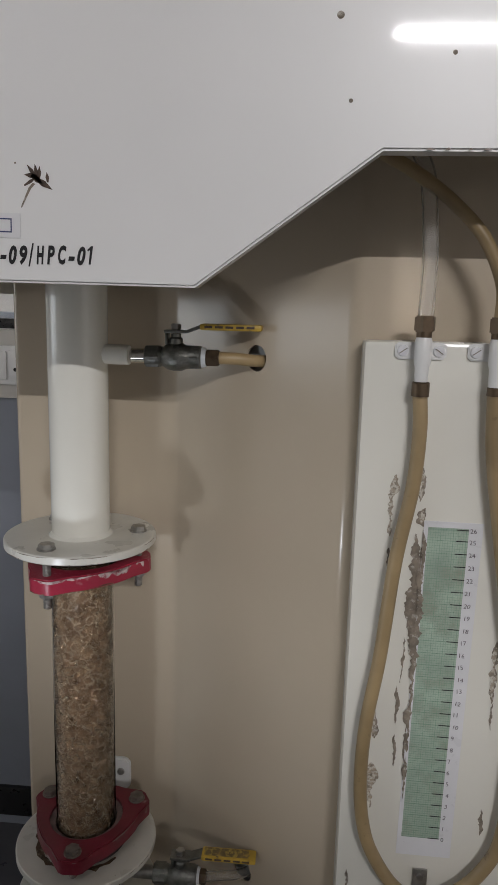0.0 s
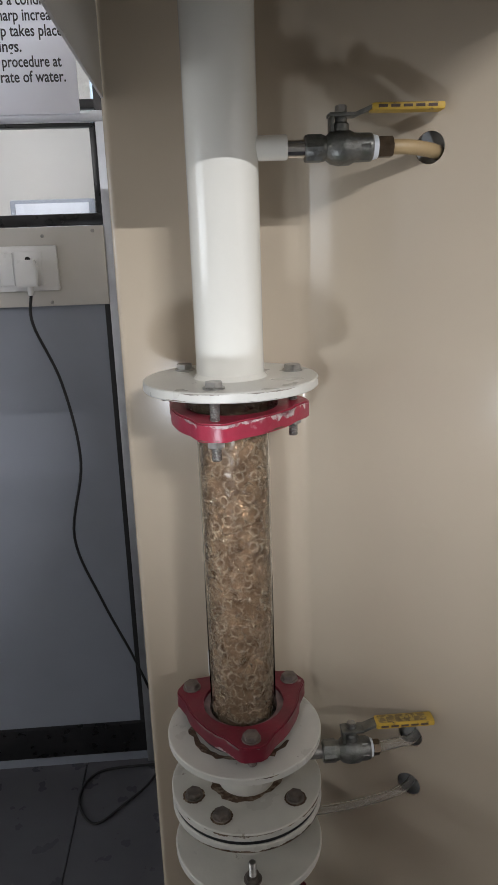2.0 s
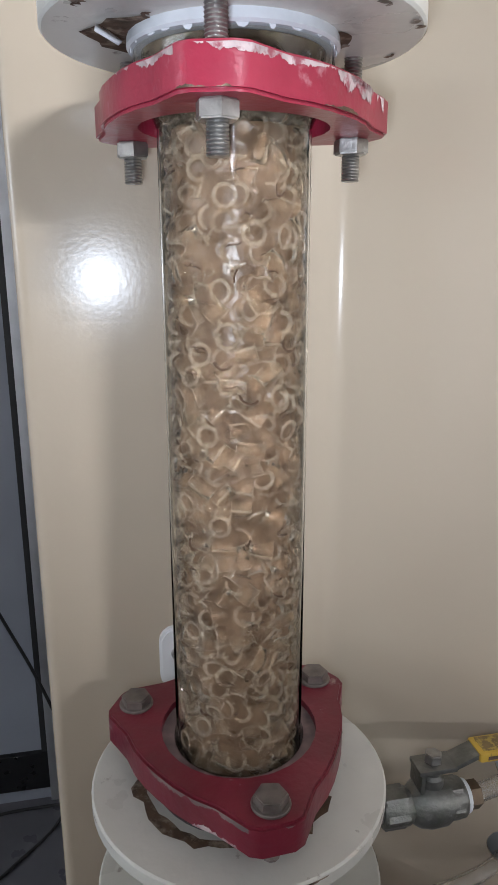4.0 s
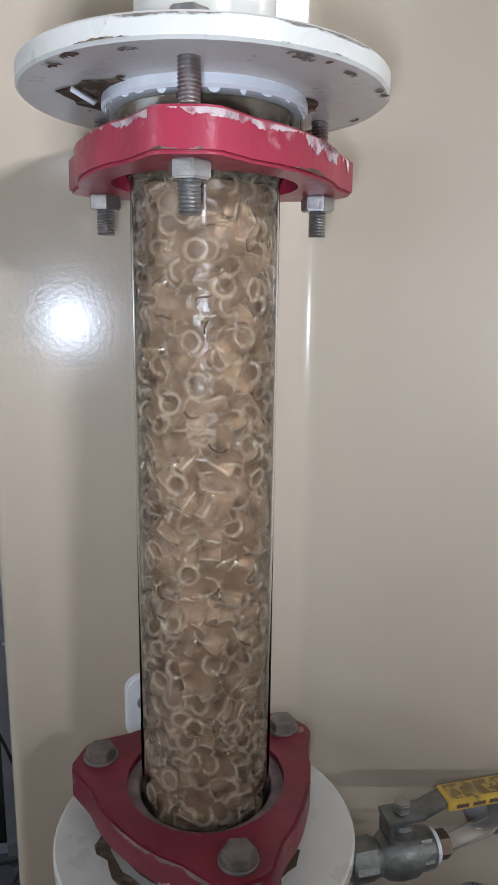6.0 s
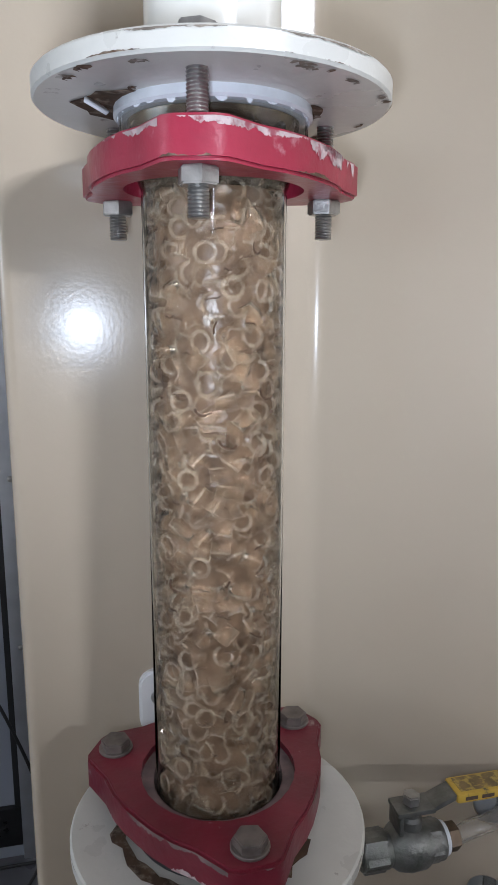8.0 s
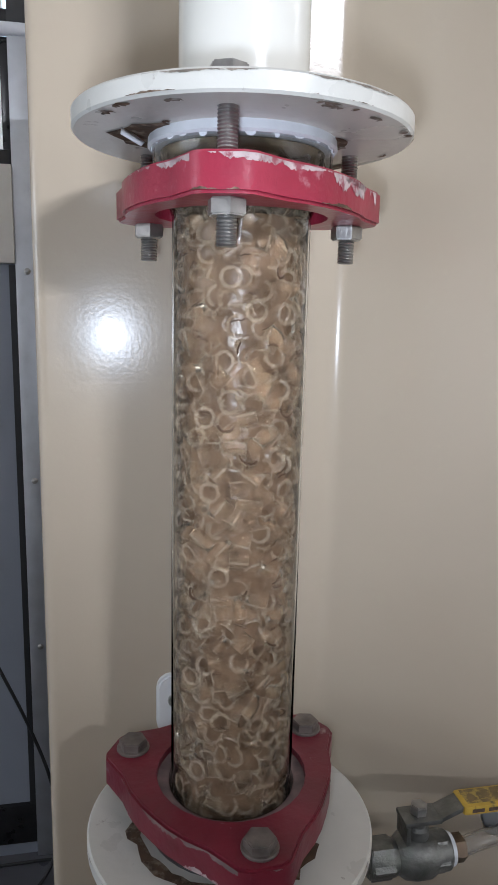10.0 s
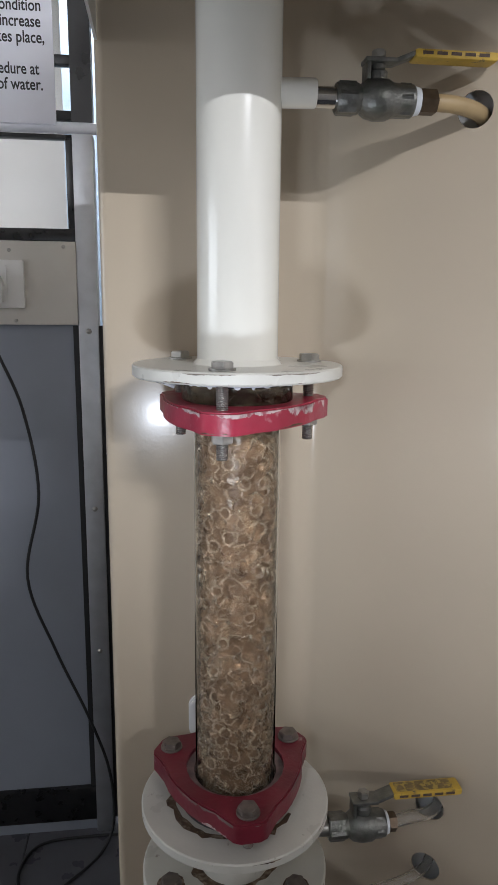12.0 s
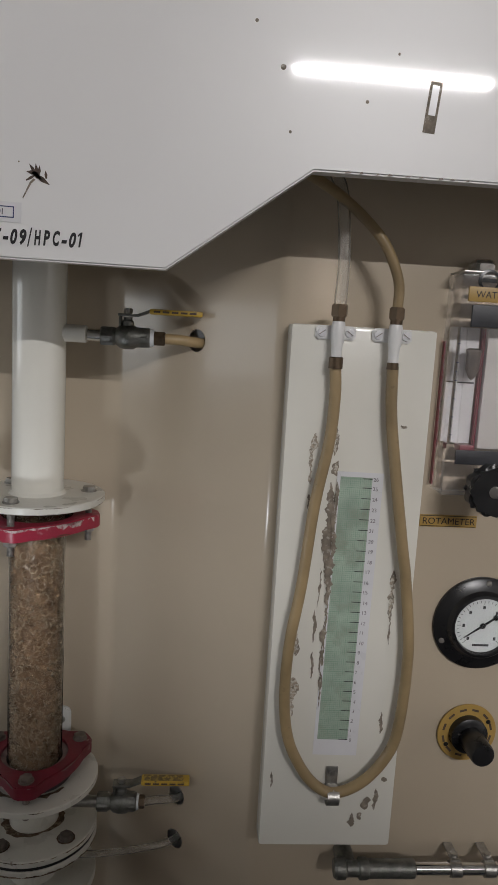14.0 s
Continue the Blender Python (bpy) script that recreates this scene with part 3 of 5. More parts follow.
part("side", box(0.738, 0.74, HY + 0.002, 0.6135, 1.4957, ZTOP), HOODWHITE, hood)
part("top", box(-0.287, 0.74, HY + 0.002, 0.77, ZTOP, ZTOP + 0.002), HOODWHITE, hood)

def blade(points):
    """A thin flake of the outline (x, z) on the hood's face."""
    bm = bmesh.new()
    lo = [bm.verts.new((x, HY - 0.0004, z)) for x, z in points]
    hi = [bm.verts.new((x, HY + 0.0002, z)) for x, z in points]
    bm.faces.new(lo)
    n = len(points)
    for k in range(n):
        bm.faces.new([lo[k], lo[(k + 1) % n], hi[(k + 1) % n], hi[k]])
    bmesh.ops.recalc_face_normals(bm, faces=bm.faces)
    return bm


CODE = "KKWP/CH-111/MHT-09/HPC-01"
WIDTHS = {"1": 0.62, "/": 0.72, "-": 0.8, "W": 1.35, "M": 1.25}
step = 0.1535 / sum(WIDTHS.get(c, 1.0) for c in CODE)
pen, hand = -0.2692, random.Random(4)
for c in CODE:
    w = WIDTHS.get(c, 1.0) * step
    lift = hand.uniform(-0.0004, 0.0004) - (0.0016 if c == "/" else 0)
    if c == "1":
        x, z = pen + 0.0014, 1.4268 + lift
        part("marker_letter", blade([(x, z), (x + 0.0013, z), (x + 0.0030, z + 0.0112), (x + 0.0017, z + 0.0112), (x - 0.0007, z + 0.0088), (x - 0.0002, z + 0.0079), (x + 0.0012, z + 0.0092)]), INK, hood)
        pen += w
        continue
    writing("marker_letter", c, 0.0150 * (1.25 if c == "/" else 1), facing(pen + 0.0003, HY - 0.0005, 1.4268 + lift, hand.uniform(-3, 2)), INK, hood,
            w * 0.8, 0.0003 if c == "M" else 0.00062, 0.24)
    pen += w
tag = part("code_label", box(-0.0477, 0.0477, -0.0004, 0, -0.0075, 0.0075), TAPE, hood, "laminated paper label with a blue frame and printed code")
tag.matrix_basis = pose(-0.2094, HY, 0, 0, 0, 0) @ pose(0, -0.0002, 1.4502, 0, 1.0, 0)
for x0, x1, z0, z1 in ((-0.0422, 0.0422, 0.0035, 0.0043), (-0.0422, 0.0422, -0.0043, -0.0035), (-0.0422, -0.0414, -0.0035, 0.0035), (0.0414, 0.0422, -0.0035, 0.0035)):
    part("printed_frame", box(x0, x1, -0.0006, -0.0005, z0, z1), BLUEINK, tag)
writing("printed_code", "KKWP/CH-111/MHT-09/HPC-01", 0.0062, facing(-0.0335, -0.0006, -0.0021), INK, tag, 0.067, 0.0001)


MARKX, MARKZ = -0.150, 1.4775
STROKES = [((-0.0085, 0.0025), (0.0, 0.0015), 0.0016), ((-0.0065, 0.0085), (-0.001, 0.001), 0.0012), ((-0.0015, 0.0088), (0.0, 0.0), 0.0013), ((0.0015, 0.0075), (0.001, 0.0), 0.0012),
           ((0.006, 0.004), (0.0065, -0.002), 0.0011), ((0.0095, -0.0065), (-0.002, 0.001), 0.0019), ((0.004, -0.003), (-0.004, 0.002), 0.0018), ((-0.0005, 0.001), (-0.0085, -0.004), 0.001)]
for (ax, az), (bx, bz), w in STROKES:
    d = Vector((bx - ax, bz - az))
    n = Vector((-d.y, d.x)).normalized() * w
    pts = [(MARKX + ax, MARKZ + az), (MARKX + ax + 0.5 * d.x + n.x, MARKZ + az + 0.5 * d.y + n.y), (MARKX + bx + 0.4 * n.x, MARKZ + bz + 0.4 * n.y),
           (MARKX + bx - 0.4 * n.x, MARKZ + bz - 0.4 * n.y), (MARKX + ax + 0.5 * d.x - n.x, MARKZ + az + 0.5 * d.y - n.y)]
    part("scratch", blade(pts), DARKMARK, hood, "brown flaked scratch")
part("scratch", blade([(-0.1515, 1.4745), (-0.1545, 1.4715), (-0.1585, 1.464), (-0.1606, 1.4602), (-0.161, 1.4608), (-0.158, 1.4675), (-0.1558, 1.4722), (-0.153, 1.4752)]), CHIP, hood, "pale rubbed streak")
for sx, sz, r in ((0.0319, 1.569, 0.0022), (0.040, 1.523, 0.0012), (0.098, 1.549, 0.0014), (-0.164, 1.4868, 0.0006), (0.01, 1.6, 0.0014), (0.12, 1.585, 0.0011)):
    part("dent", lathe([(r, 0), (r * 0.7, r * 0.35), (0, r * 0.45)], 12, along((sx, HY, sz), (sx, -1, sz))), CHIP, hood, "small rusty pimple in the paint")
for x0, x1, z0, z1, mat, y in ((-0.0048, 0.0048, -0.019, 0.019, CHIP, 0.0004), (-0.0028, 0.0028, -0.006, 0.016, TAPE, 0.0008)):
    s = part("tape_scrap", box(x0, x1, -y, 0, z0, z1), mat, hood, "torn scrap of tape")
    s.matrix_basis = pose(0.1492, HY, 1.5487, 0, 5, 0)

for k in range(9):
    g = random.Random(40 + k)
    x0, w = 0.085 + 0.012 * k + g.uniform(-0.003, 0.003), g.uniform(0.002, 0.006)
    part("scuff", blade([(x0, 1.4962), (x0 + w, 1.4962), (x0 + w * g.uniform(0.6, 1.1), 1.4962 + g.uniform(0.0006, 0.0014)), (x0 + w * g.uniform(0, 0.4), 1.4962 + g.uniform(0.0005, 0.0011))]), OLDSTEEL, hood, "small scuff on the folded edge")

# ---- packed column ----
column = thing("packed_column", "glass column packed with rings between white flanges", "column", place=pose(-0.1908, 0.6705, 0.0))
UP_ANGLES, LOW_ANGLES, BOLT_R = (-106.0, 14.5, 134.0), (-86.5, 31.5, 152.0), 0.0545


def lobed(angles, n_side=5):
    """Outline of a three-lobed backing flange."""
    pts = []
    order = sorted(angles)
    for k, a in enumerate(order):
        nxt = order[(k + 1) % 3] + (360 if k == 2 else 0)
        span = nxt - a
        for f, r in ((-10.5, 0.0652), (-6, 0.0668), (6, 0.0668), (10.5, 0.0652)):
            pts.append((r * math.cos(radians(a + f)), r * math.sin(radians(a + f))))
        for f in (0.2, 0.3, 0.4, 0.5, 0.6, 0.7, 0.8):
            r = 0.0492 + 0.0125 * (abs(f - 0.5) / 0.5) ** 1.7
            pts.append((r * math.cos(radians(a + f * span)), r * math.sin(radians(a + f * span))))
    return pts


def at_angle(a, r=BOLT_R):
    return pose(r * math.cos(radians(a)), r * math.sin(radians(a)), 0)


def red_flange(angles, z0, z1, label, paint=None):
    return part("backing_flange", prism(lobed(angles), z0, z1, None, 0.0012, 0.0375), paint or SHADEDRED, column, label)


def bolt(angle, z_head, head_up, z_end, nut_z=None, r=0.004, metal=None):
    """A hex bolt with its washer and nut; z_head is the seat of the head."""
    metal = metal or OLDSTEEL
    s = 1 if head_up else -1
    m = at_angle(angle)
    spin = pose(0, 0, 0, 0, 0, angle + 17)
    b = part("bolt", prism(hexagon(0.0128), z_head, z_head + s * 0.0054, m @ spin, 0.0006), metal, column, "hex bolt")
    part("washer", disc(0.0085, z_head - 0.0003, z_head + 0.0013, 24, 0.0003, m=m), metal, b)
    z0, z1 = sorted((z_head, z_end))
    part("shank", thread(r, z0, z1, m=m), metal, b)
    if nut_z:
        part("nut", prism(hexagon(0.0128), nut_z, nut_z + 0.0062, m @ spin, 0.0006), metal, b)
    return b


part("upper_pipe", lathe([(0.0, 1.186), (0.0275, 1.186), (0.0275, 1.83), (0, 1.83)], 48), WHITE, column, "white enamelled steel pipe")
part("weld_collar", lathe([(0.0275, 1.1895), (0.0305, 1.186), (0.0275, 1.186)], 48), WHITE, column)
part("side_stub", lathe([(0, 0), (0.0092, 0), (0.0092, 0.0485), (0.0085, 0.0495), (0, 0.0495)], 24, along((0, 0, 1.3585), (1, -0.06, 1.3585))), WHITE, column)
plate_up = part("upper_plate", disc(0.0715, 1.178, 1.186, 64, 0.001), FLANGE, column, "worn white round flange plate")
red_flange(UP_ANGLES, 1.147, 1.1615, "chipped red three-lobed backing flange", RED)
part("upper_gasket", lathe([(0.032, 1.1735), (0.0395, 1.1735), (0.0405, 1.1745), (0.0402, 1.178), (0.032, 1.178)], 48, None, True), PTFE, column, "white gasket ring")
for a in UP_ANGLES:
    bolt(a, 1.1862, True, 1.1300, 1.1407, metal=STEEL)
tube = part("glass_tube", lathe([(0.0296, 0.8535), (0.0385, 0.8535), (0.0385, 0.861), (0.0335, 0.871), (0.0302, 0.879), (0.0302, 1.146), (0.034, 1.156), (0.0385, 1.163), (0.0385, 1.1733),
                                (0.0375, 1.1733), (0.0373, 1.1635), (0.0328, 1.1565), (0.0296, 1.1465)], 64, None, True), GLASS, column, "clear glass tube with flared ends")
tube.visible_shadow = False
part("insert_ring", lathe([(0.0312, 0.8745), (0.0374, 0.8755), (0.0374, 0.866), (0.0345, 0.866)], 48, None, True), DUST, column, "dusty grey insert ring")
red_flange(LOW_ANGLES, 0.8635, 0.879, "dusty red three-lobed backing flange with shade in its paint")
for a in LOW_ANGLES:
    bolt(a, 0.8792, True, 0.834)
part("lower_gasket", lathe([(0.0, 0.853), (0.042, 0.853), (0.043, 0.855), (0.0415, 0.8632), (0.0386, 0.8632), (0.0386, 0.8535), (0.0, 0.8535)], 40), RUBBER, column, "grimy black gasket")
part("lower_plate", disc(0.0718, 0.8455, 0.853, 64, 0.001), FLANGE, column, "white round flange plate with rust marks")
part("collar", lathe([(0.0, 0.795), (0.0275, 0.795), (0.0275, 0.8455), (0, 0.8455)], 40), FLANGE, column)
part("joint_plate", disc(0.0718, 0.787, 0.795, 64, 0.001), FLANGE, column, "worn white flange plate with rusty bolts")
part("joint_gasket", disc(0.0705, 0.783, 0.787, 64, 0.0005), RUBBER, column, "thin black gasket")
part("joint_plate", disc(0.0718, 0.775, 0.783, 64, 0.001), FLANGE, column)
for a in (-118, -38, 42, 142, -158):
    bolt(a, 0.7952, True, 0.766, 0.7688)
part("collar", lathe([(0.0, 0.728), (0.0275, 0.728), (0.0275, 0.775), (0, 0.775)], 40), FLANGE, column)
part("lower_plate", disc(0.0718, 0.72, 0.728, 64, 0.001), FLANGE, column)
for a in (-90, 30, 150):
    bolt(a, 0.7282, True, 0.683)
    part("stud_end", thread(0.0036, 0.733, 0.748, m=at_angle(a)), STEEL, column)
part("lower_gasket", disc(0.041, 0.708, 0.72, 40), RUBBER, column)
red_flange((-90, 30, 150), 0.6925, 0.708, "dusty red three-lobed backing flange with shade in its paint")
part("sight_glass", lathe([(0.0, 0.606), (0.0385, 0.606), (0.0302, 0.632), (0.0302, 0.69), (0.0385, 0.7078), (0, 0.7078)], 48), DARKPACK, column, "short dark wet glass section")
red_flange(LOW_ANGLES, 0.613, 0.628, "dusty red three-lobed backing flange with shade in its paint")
for a in LOW_ANGLES:
    bolt(a, 0.6282, True, 0.585)
part("lower_plate", disc(0.0718, 0.597, 0.605, 64, 0.001), FLANGE, column)
part("lower_pipe", lathe([(0.0, 0.0), (0.06, 0.0), (0.06, 0.008), (0.0275, 0.008), (0.0275, 0.597), (0, 0.597)], 40), WHITE, column, "white pipe down to the floor")

RUST = material("brown_rust_grime", (0.1, 0.06, 0.035), 0.8, vary=0.5, scale=90, bump=0.5, bump_scale=250, stain=(0.32, 0.25, 0.18), stain_scale=120, stain_at=(0.5, 0.65))


def grime(z, a0, a1, r0, r1, seed, up=True, ragged=0.35, centre=(0, 0), mat=None):
    """A thin ragged patch of grime on a flange face, over part of a turn."""
    g = random.Random(seed)
    n = max(8, int((a1 - a0) / 6))
    bm = bmesh.new()
    rows = []
    for k in range(n + 1):
        a = radians(a0 + (a1 - a0) * k / n)
        fade = 0.25 + 0.75 * math.sin(math.pi * k / n) if a1 - a0 < 359 else 1.0
        w = (r1 - r0) * (1 - ragged * g.random()) * fade
        rows.append([bm.verts.new((centre[0] + r * math.cos(a), centre[1] + r * math.sin(a), z)) for r in (r0 * (1 - 0.04 * g.random()), r0 + w)])
    for a, b in zip(rows, rows[1:]):
        bm.faces.new([a[0], a[1], b[1], b[0]] if up else [a[0], b[0], b[1], a[1]])
    return part("grime", bm, mat or RUST, column, "brown rust and grime on the flange")


grime(0.8534, 165, 262, 0.047, 0.0565, 3, ragged=0.7)
grime(0.8534, 280, 325, 0.046, 0.0535, 5, ragged=0.7)
grime(0.8534, 60, 120, 0.05, 0.058, 6)
for a in (-118, -38, 42, 142, -158):
    c = at_angle(a).translation
    grime(0.7954, 0, 360, 0.002, 0.0108, a, ragged=0.12, centre=(c.x, c.y))
grime(0.7954, -60, 60, 0.028, 0.036, 12)
grime(0.7954, 150, 300, 0.028, 0.038, 13)
grime(1.1777, 150, 215, 0.0405, 0.0575, 21, up=False)
grime(1.1777, -30, 5, 0.0405, 0.046, 22, up=False)
grime(1.1777, 20, 60, 0.062, 0.0705, 23, up=False)


def edge_wear(outline, z_edge, reach, cover, seed, mat, a0=-180, a1=0):
    """Ragged bare paint that hangs from (or stands on) one edge of a plate, along the part of its outline between two directions."""
    g = random.Random(seed)
    pts = [Vector(p) for p in outline]
    fine = []
    for k in range(len(pts)):
        p, q = pts[k], pts[(k + 1) % len(pts)]
        n = max(1, int((q - p).length / 0.0004))
        fine += [p.lerp(q, i / n) for i in range(n)]
    bm, last, tall = bmesh.new(), None, 0.0
    for p in fine:
        here = a0 <= math.degrees(math.atan2(p.y, p.x)) <= a1
        tall = max(-0.6, min(1.0, tall + g.uniform(-0.2, 0.2) + (cover - 0.5) * 0.06)) if here else -0.6
        if tall > 0:
            o = p * (1 + 0.00022 / p.length)
            row = [bm.verts.new((o.x, o.y, z_edge)), bm.verts.new((o.x, o.y, z_edge + reach * tall))]
            if last:
                bm.faces.new([last[0], row[0], row[1], last[1]])
            last = row
        else:
            last = None
    loose = [v for v in bm.verts if not v.link_faces]
    bmesh.ops.delete(bm, geom=loose, context="VERTS")
    return part("paint_wear", bm, mat, column, "pale scuffed edge with missing paint")


SCUFF = material("pale_scuffed_primer", (0.5, 0.4, 0.39), 0.6, vary=0.25, scale=150, bump=0.4, bump_scale=300, stain=(0.3, 0.08, 0.1), stain_scale=160, stain_at=(0.5, 0.62))
circle = lambda r: [(r * math.cos(radians(3 * k)), r * math.sin(radians(3 * k))) for k in range(120)]
edge_wear(lobed(UP_ANGLES), 1.1604, -0.0026, 0.6, 3, SCUFF)
edge_wear(lobed(UP_ANGLES), 1.1604, -0.006, 0.36, 8, SCUFF)
edge_wear(lobed(UP_ANGLES), 1.1482, 0.0014, 0.33, 5, RUST)
edge_wear(lobed(LOW_ANGLES), 0.8647, 0.003, 0.45, 9, SCUFF)
edge_wear(lobed(LOW_ANGLES), 0.8780, -0.0025, 0.35, 4, DUST)
edge_wear(circle(0.0715), 1.1850, -0.0009, 0.3, 11, CHIP)
edge_wear(circle(0.0715), 1.1790, 0.0008, 0.34, 12, RUST)
edge_wear(circle(0.0718), 0.8520, -0.0012, 0.38, 13, RUST)
edge_wear(circle(0.0718), 0.7940, -0.0022, 0.5, 14, RUST)
edge_wear(circle(0.0718), 0.7760, 0.0022, 0.5, 15, RUST)
edge_wear(circle(0.0718), 0.7270, -0.0012, 0.38, 16, RUST)
rim = random.Random(17)
for k in range(16):
    a, w = rim.uniform(-170, 10), rim.uniform(2, 9)
    r0 = rim.choice((0.0425, 0.0435, 0.066, 0.068, 0.069))
    grime(1.1776 + 0.00001 * k, a, a + w, r0, r0 + rim.uniform(0.0012, 0.0028), 100 + k, up=False, mat=rim.choice((RUST, CHIP)))
part("gasket_scrap", add_prism(bmesh.new(), [(-0.005, -0.003), (0.004, -0.004), (0.006, 0.001), (0.001, 0.0045), (-0.004, 0.003)], -0.0006, 0.0003, pose(-0.0475, -0.0135, 1.1745, 35, 20, 20)), TAPE, column, "torn cream gasket scrap")

# glass packing rings
packing = part("packing", lathe([(0, 0.8665), (0.0245, 0.8665), (0.0253, 0.874), (0.0253, 1.146), (0, 1.1465)], 40), SLUDGE, tube, "brown wet heart of the ring packing")
# this dark fill puts the shade over the lowest rings into colour
part("shade_heel", lathe([(0, 0.8545), (0.0272, 0.8545), (0.0260, 0.862), (0.0205, 0.8660), (0, 0.8664)], 32), DARKPACK, tube, "dark fill for the shade at the foot of the packing")
part("dark_band", lathe([(0, 1.147), (0.0232, 1.147), (0.0335, 1.1605), (0.0352, 1.1725), (0, 1.173)], 40), DARKPACK, tube, "dark band below the gasket")
film = part("wet_film", lathe([(0.0334, 0.8700), (0.0300, 0.8790), (0.02945, 0.8830), (0.02945, 1.1460), (0.0332, 1.1560), (0.0377, 1.1634), (0.0378, 1.1730)], 64), FILM, tube, "thin brown film inside the glass")
film.visible_shadow = False
drips = random.Random(31)
for k in range(26):
    a, w, drop = radians(-175 + 13.6 * k + drips.uniform(-4, 4)), drips.uniform(0.001, 0.003), drips.choice((0.0006, 0.0008, 0.001, 0.0016))
    part("sealant_drip", prism([(-w, 0.0005), (w, 0.0005), (w * 0.8, -drop * 0.5), (w * 0.3, -drop), (-w * 0.4, -drop * 0.8)], 0, 0.0004,
                               Matrix.Rotation(a, 4, "Z") @ pose(0.0387, 0, 1.1735, 90, 0, 90)), PTFE, tube, "white smear of sealant under the gasket")


def ring_mesh(length, dirty, r=0.0049, wall=0.0017, seg=28):
    lip = 0.0003
    bm = lathe([(r - wall, -length / 2 + lip), (r - wall + lip, -length / 2), (r - lip, -length / 2), (r, -length / 2 + lip), (r, length / 2 - lip), (r - lip, length / 2),
                (r - wall + lip, length / 2), (r - wall, length / 2 - lip)], seg, None, True)
    for e in bm.edges:
        e.smooth = e.calc_face_angle(0) < radians(50)
    for f in bm.faces:
        f.smooth = True
    me = bpy.data.meshes.new("glass_ring")
    bm.to_mesh(me)
    bm.free()
    me.materials.append(RINGS)
    me.materials.append(RESIDUE)
    me.materials.append(CUTGLINT)
    for p in me.polygons:
        turn = math.atan2(p.center.y, p.center.x) / (2 * math.pi) * seg
        # frosted cut ends; the pale outer strips paint bright refraction lines
        if abs(p.normal.z) > 0.4 or (p.center.xy.length > r * 0.97 and int(turn + seg) % seg in (1, 8, 14, 22)):
            p.material_index = 2
        # dirt clings to part of a cut end
        if dirty and p.normal.z > 0.9 and p.center.x > 0.0012:
            p.material_index = 1
    return me


ring_kinds = [ring_mesh(w, d) for w, d in ((0.0085, False), (0.0100, True), (0.0110, False), (0.0118, False), (0.0105, False))]
rnd = random.Random(7)
BORE = 0.0293


def bore(z):
    """Free radius of the tube at a height, wider in its flared neck."""
    return BORE + max(0.0, min(1.0, (z - 1.146) / 0.017)) * 0.008


centres = []
for _ in range(30000):
    a = rnd.uniform(0, 2 * math.pi)
    q = Vector((0.0242 * math.cos(a), 0.0242 * math.sin(a), rnd.uniform(0.861, 1.167)))
    if all((q - o).length > 0.0064 for o in centres if abs(q.z - o.z) < 0.0065):
        centres.append(q)
centres.sort(key=lambda q: q.y)
rest = bmesh.new()
for k, q in enumerate(centres):
    turn = Euler((rnd.uniform(0, math.pi), rnd.uniform(0, math.pi), rnd.uniform(0, math.pi)))
    me = rnd.choice(ring_kinds)
    # each ring leans against the wall of the bore
    out = Vector((q.x, q.y, 0)).normalized()
    for _ in range(4):
        m = Matrix.LocRotScale(q, turn, None)
        far = max((m @ v.co).xy.length - bore((m @ v.co).z) for v in me.vertices)
        q = q - out * far
    m = Matrix.LocRotScale(q - out * rnd.choice((0, 0, 0.0004, 0.0012)), turn, None)
    if k < 300:
        shared("glass_ring", me, packing, m).visible_shadow = False
    else:
        n0 = len(rest.verts)
        rest.from_mesh(me)
        rest.verts.ensure_lookup_table()
        for v in rest.verts[n0:]:
            v.co = m @ v.co
filling = part("ring_filling", rest, RINGS, tube)
filling.data.materials.append(RESIDUE)
filling.data.materials.append(CUTGLINT)
tagged(filling, kind="stuff").visible_shadow = False

# brown residue that has dried in wavy lines and specks on the glass
threads = bmesh.new()
for k in range(190):
    a, z, lean_z, size = rnd.uniform(0, 2 * math.pi), rnd.uniform(0.875, 1.13), rnd.uniform(-0.5, 0.5), rnd.uniform(0.0008, 0.0032)
    depth = rnd.uniform(0.0270, 0.0292)
    line = []
    for i in range(6):
        u = size * (i / 2.5 - 1)
        line.append(Vector((depth * math.cos(a + u / depth), depth * math.sin(a + u / depth), z + lean_z * u + rnd.uniform(-0.0005, 0.0005))))
    add_hose(threads, line, rnd.uniform(0.00016, 0.00034), 5)
tagged(part("residue", threads, RESIDUE, tube, "fine wavy lines of dried brown residue"), kind="stuff")


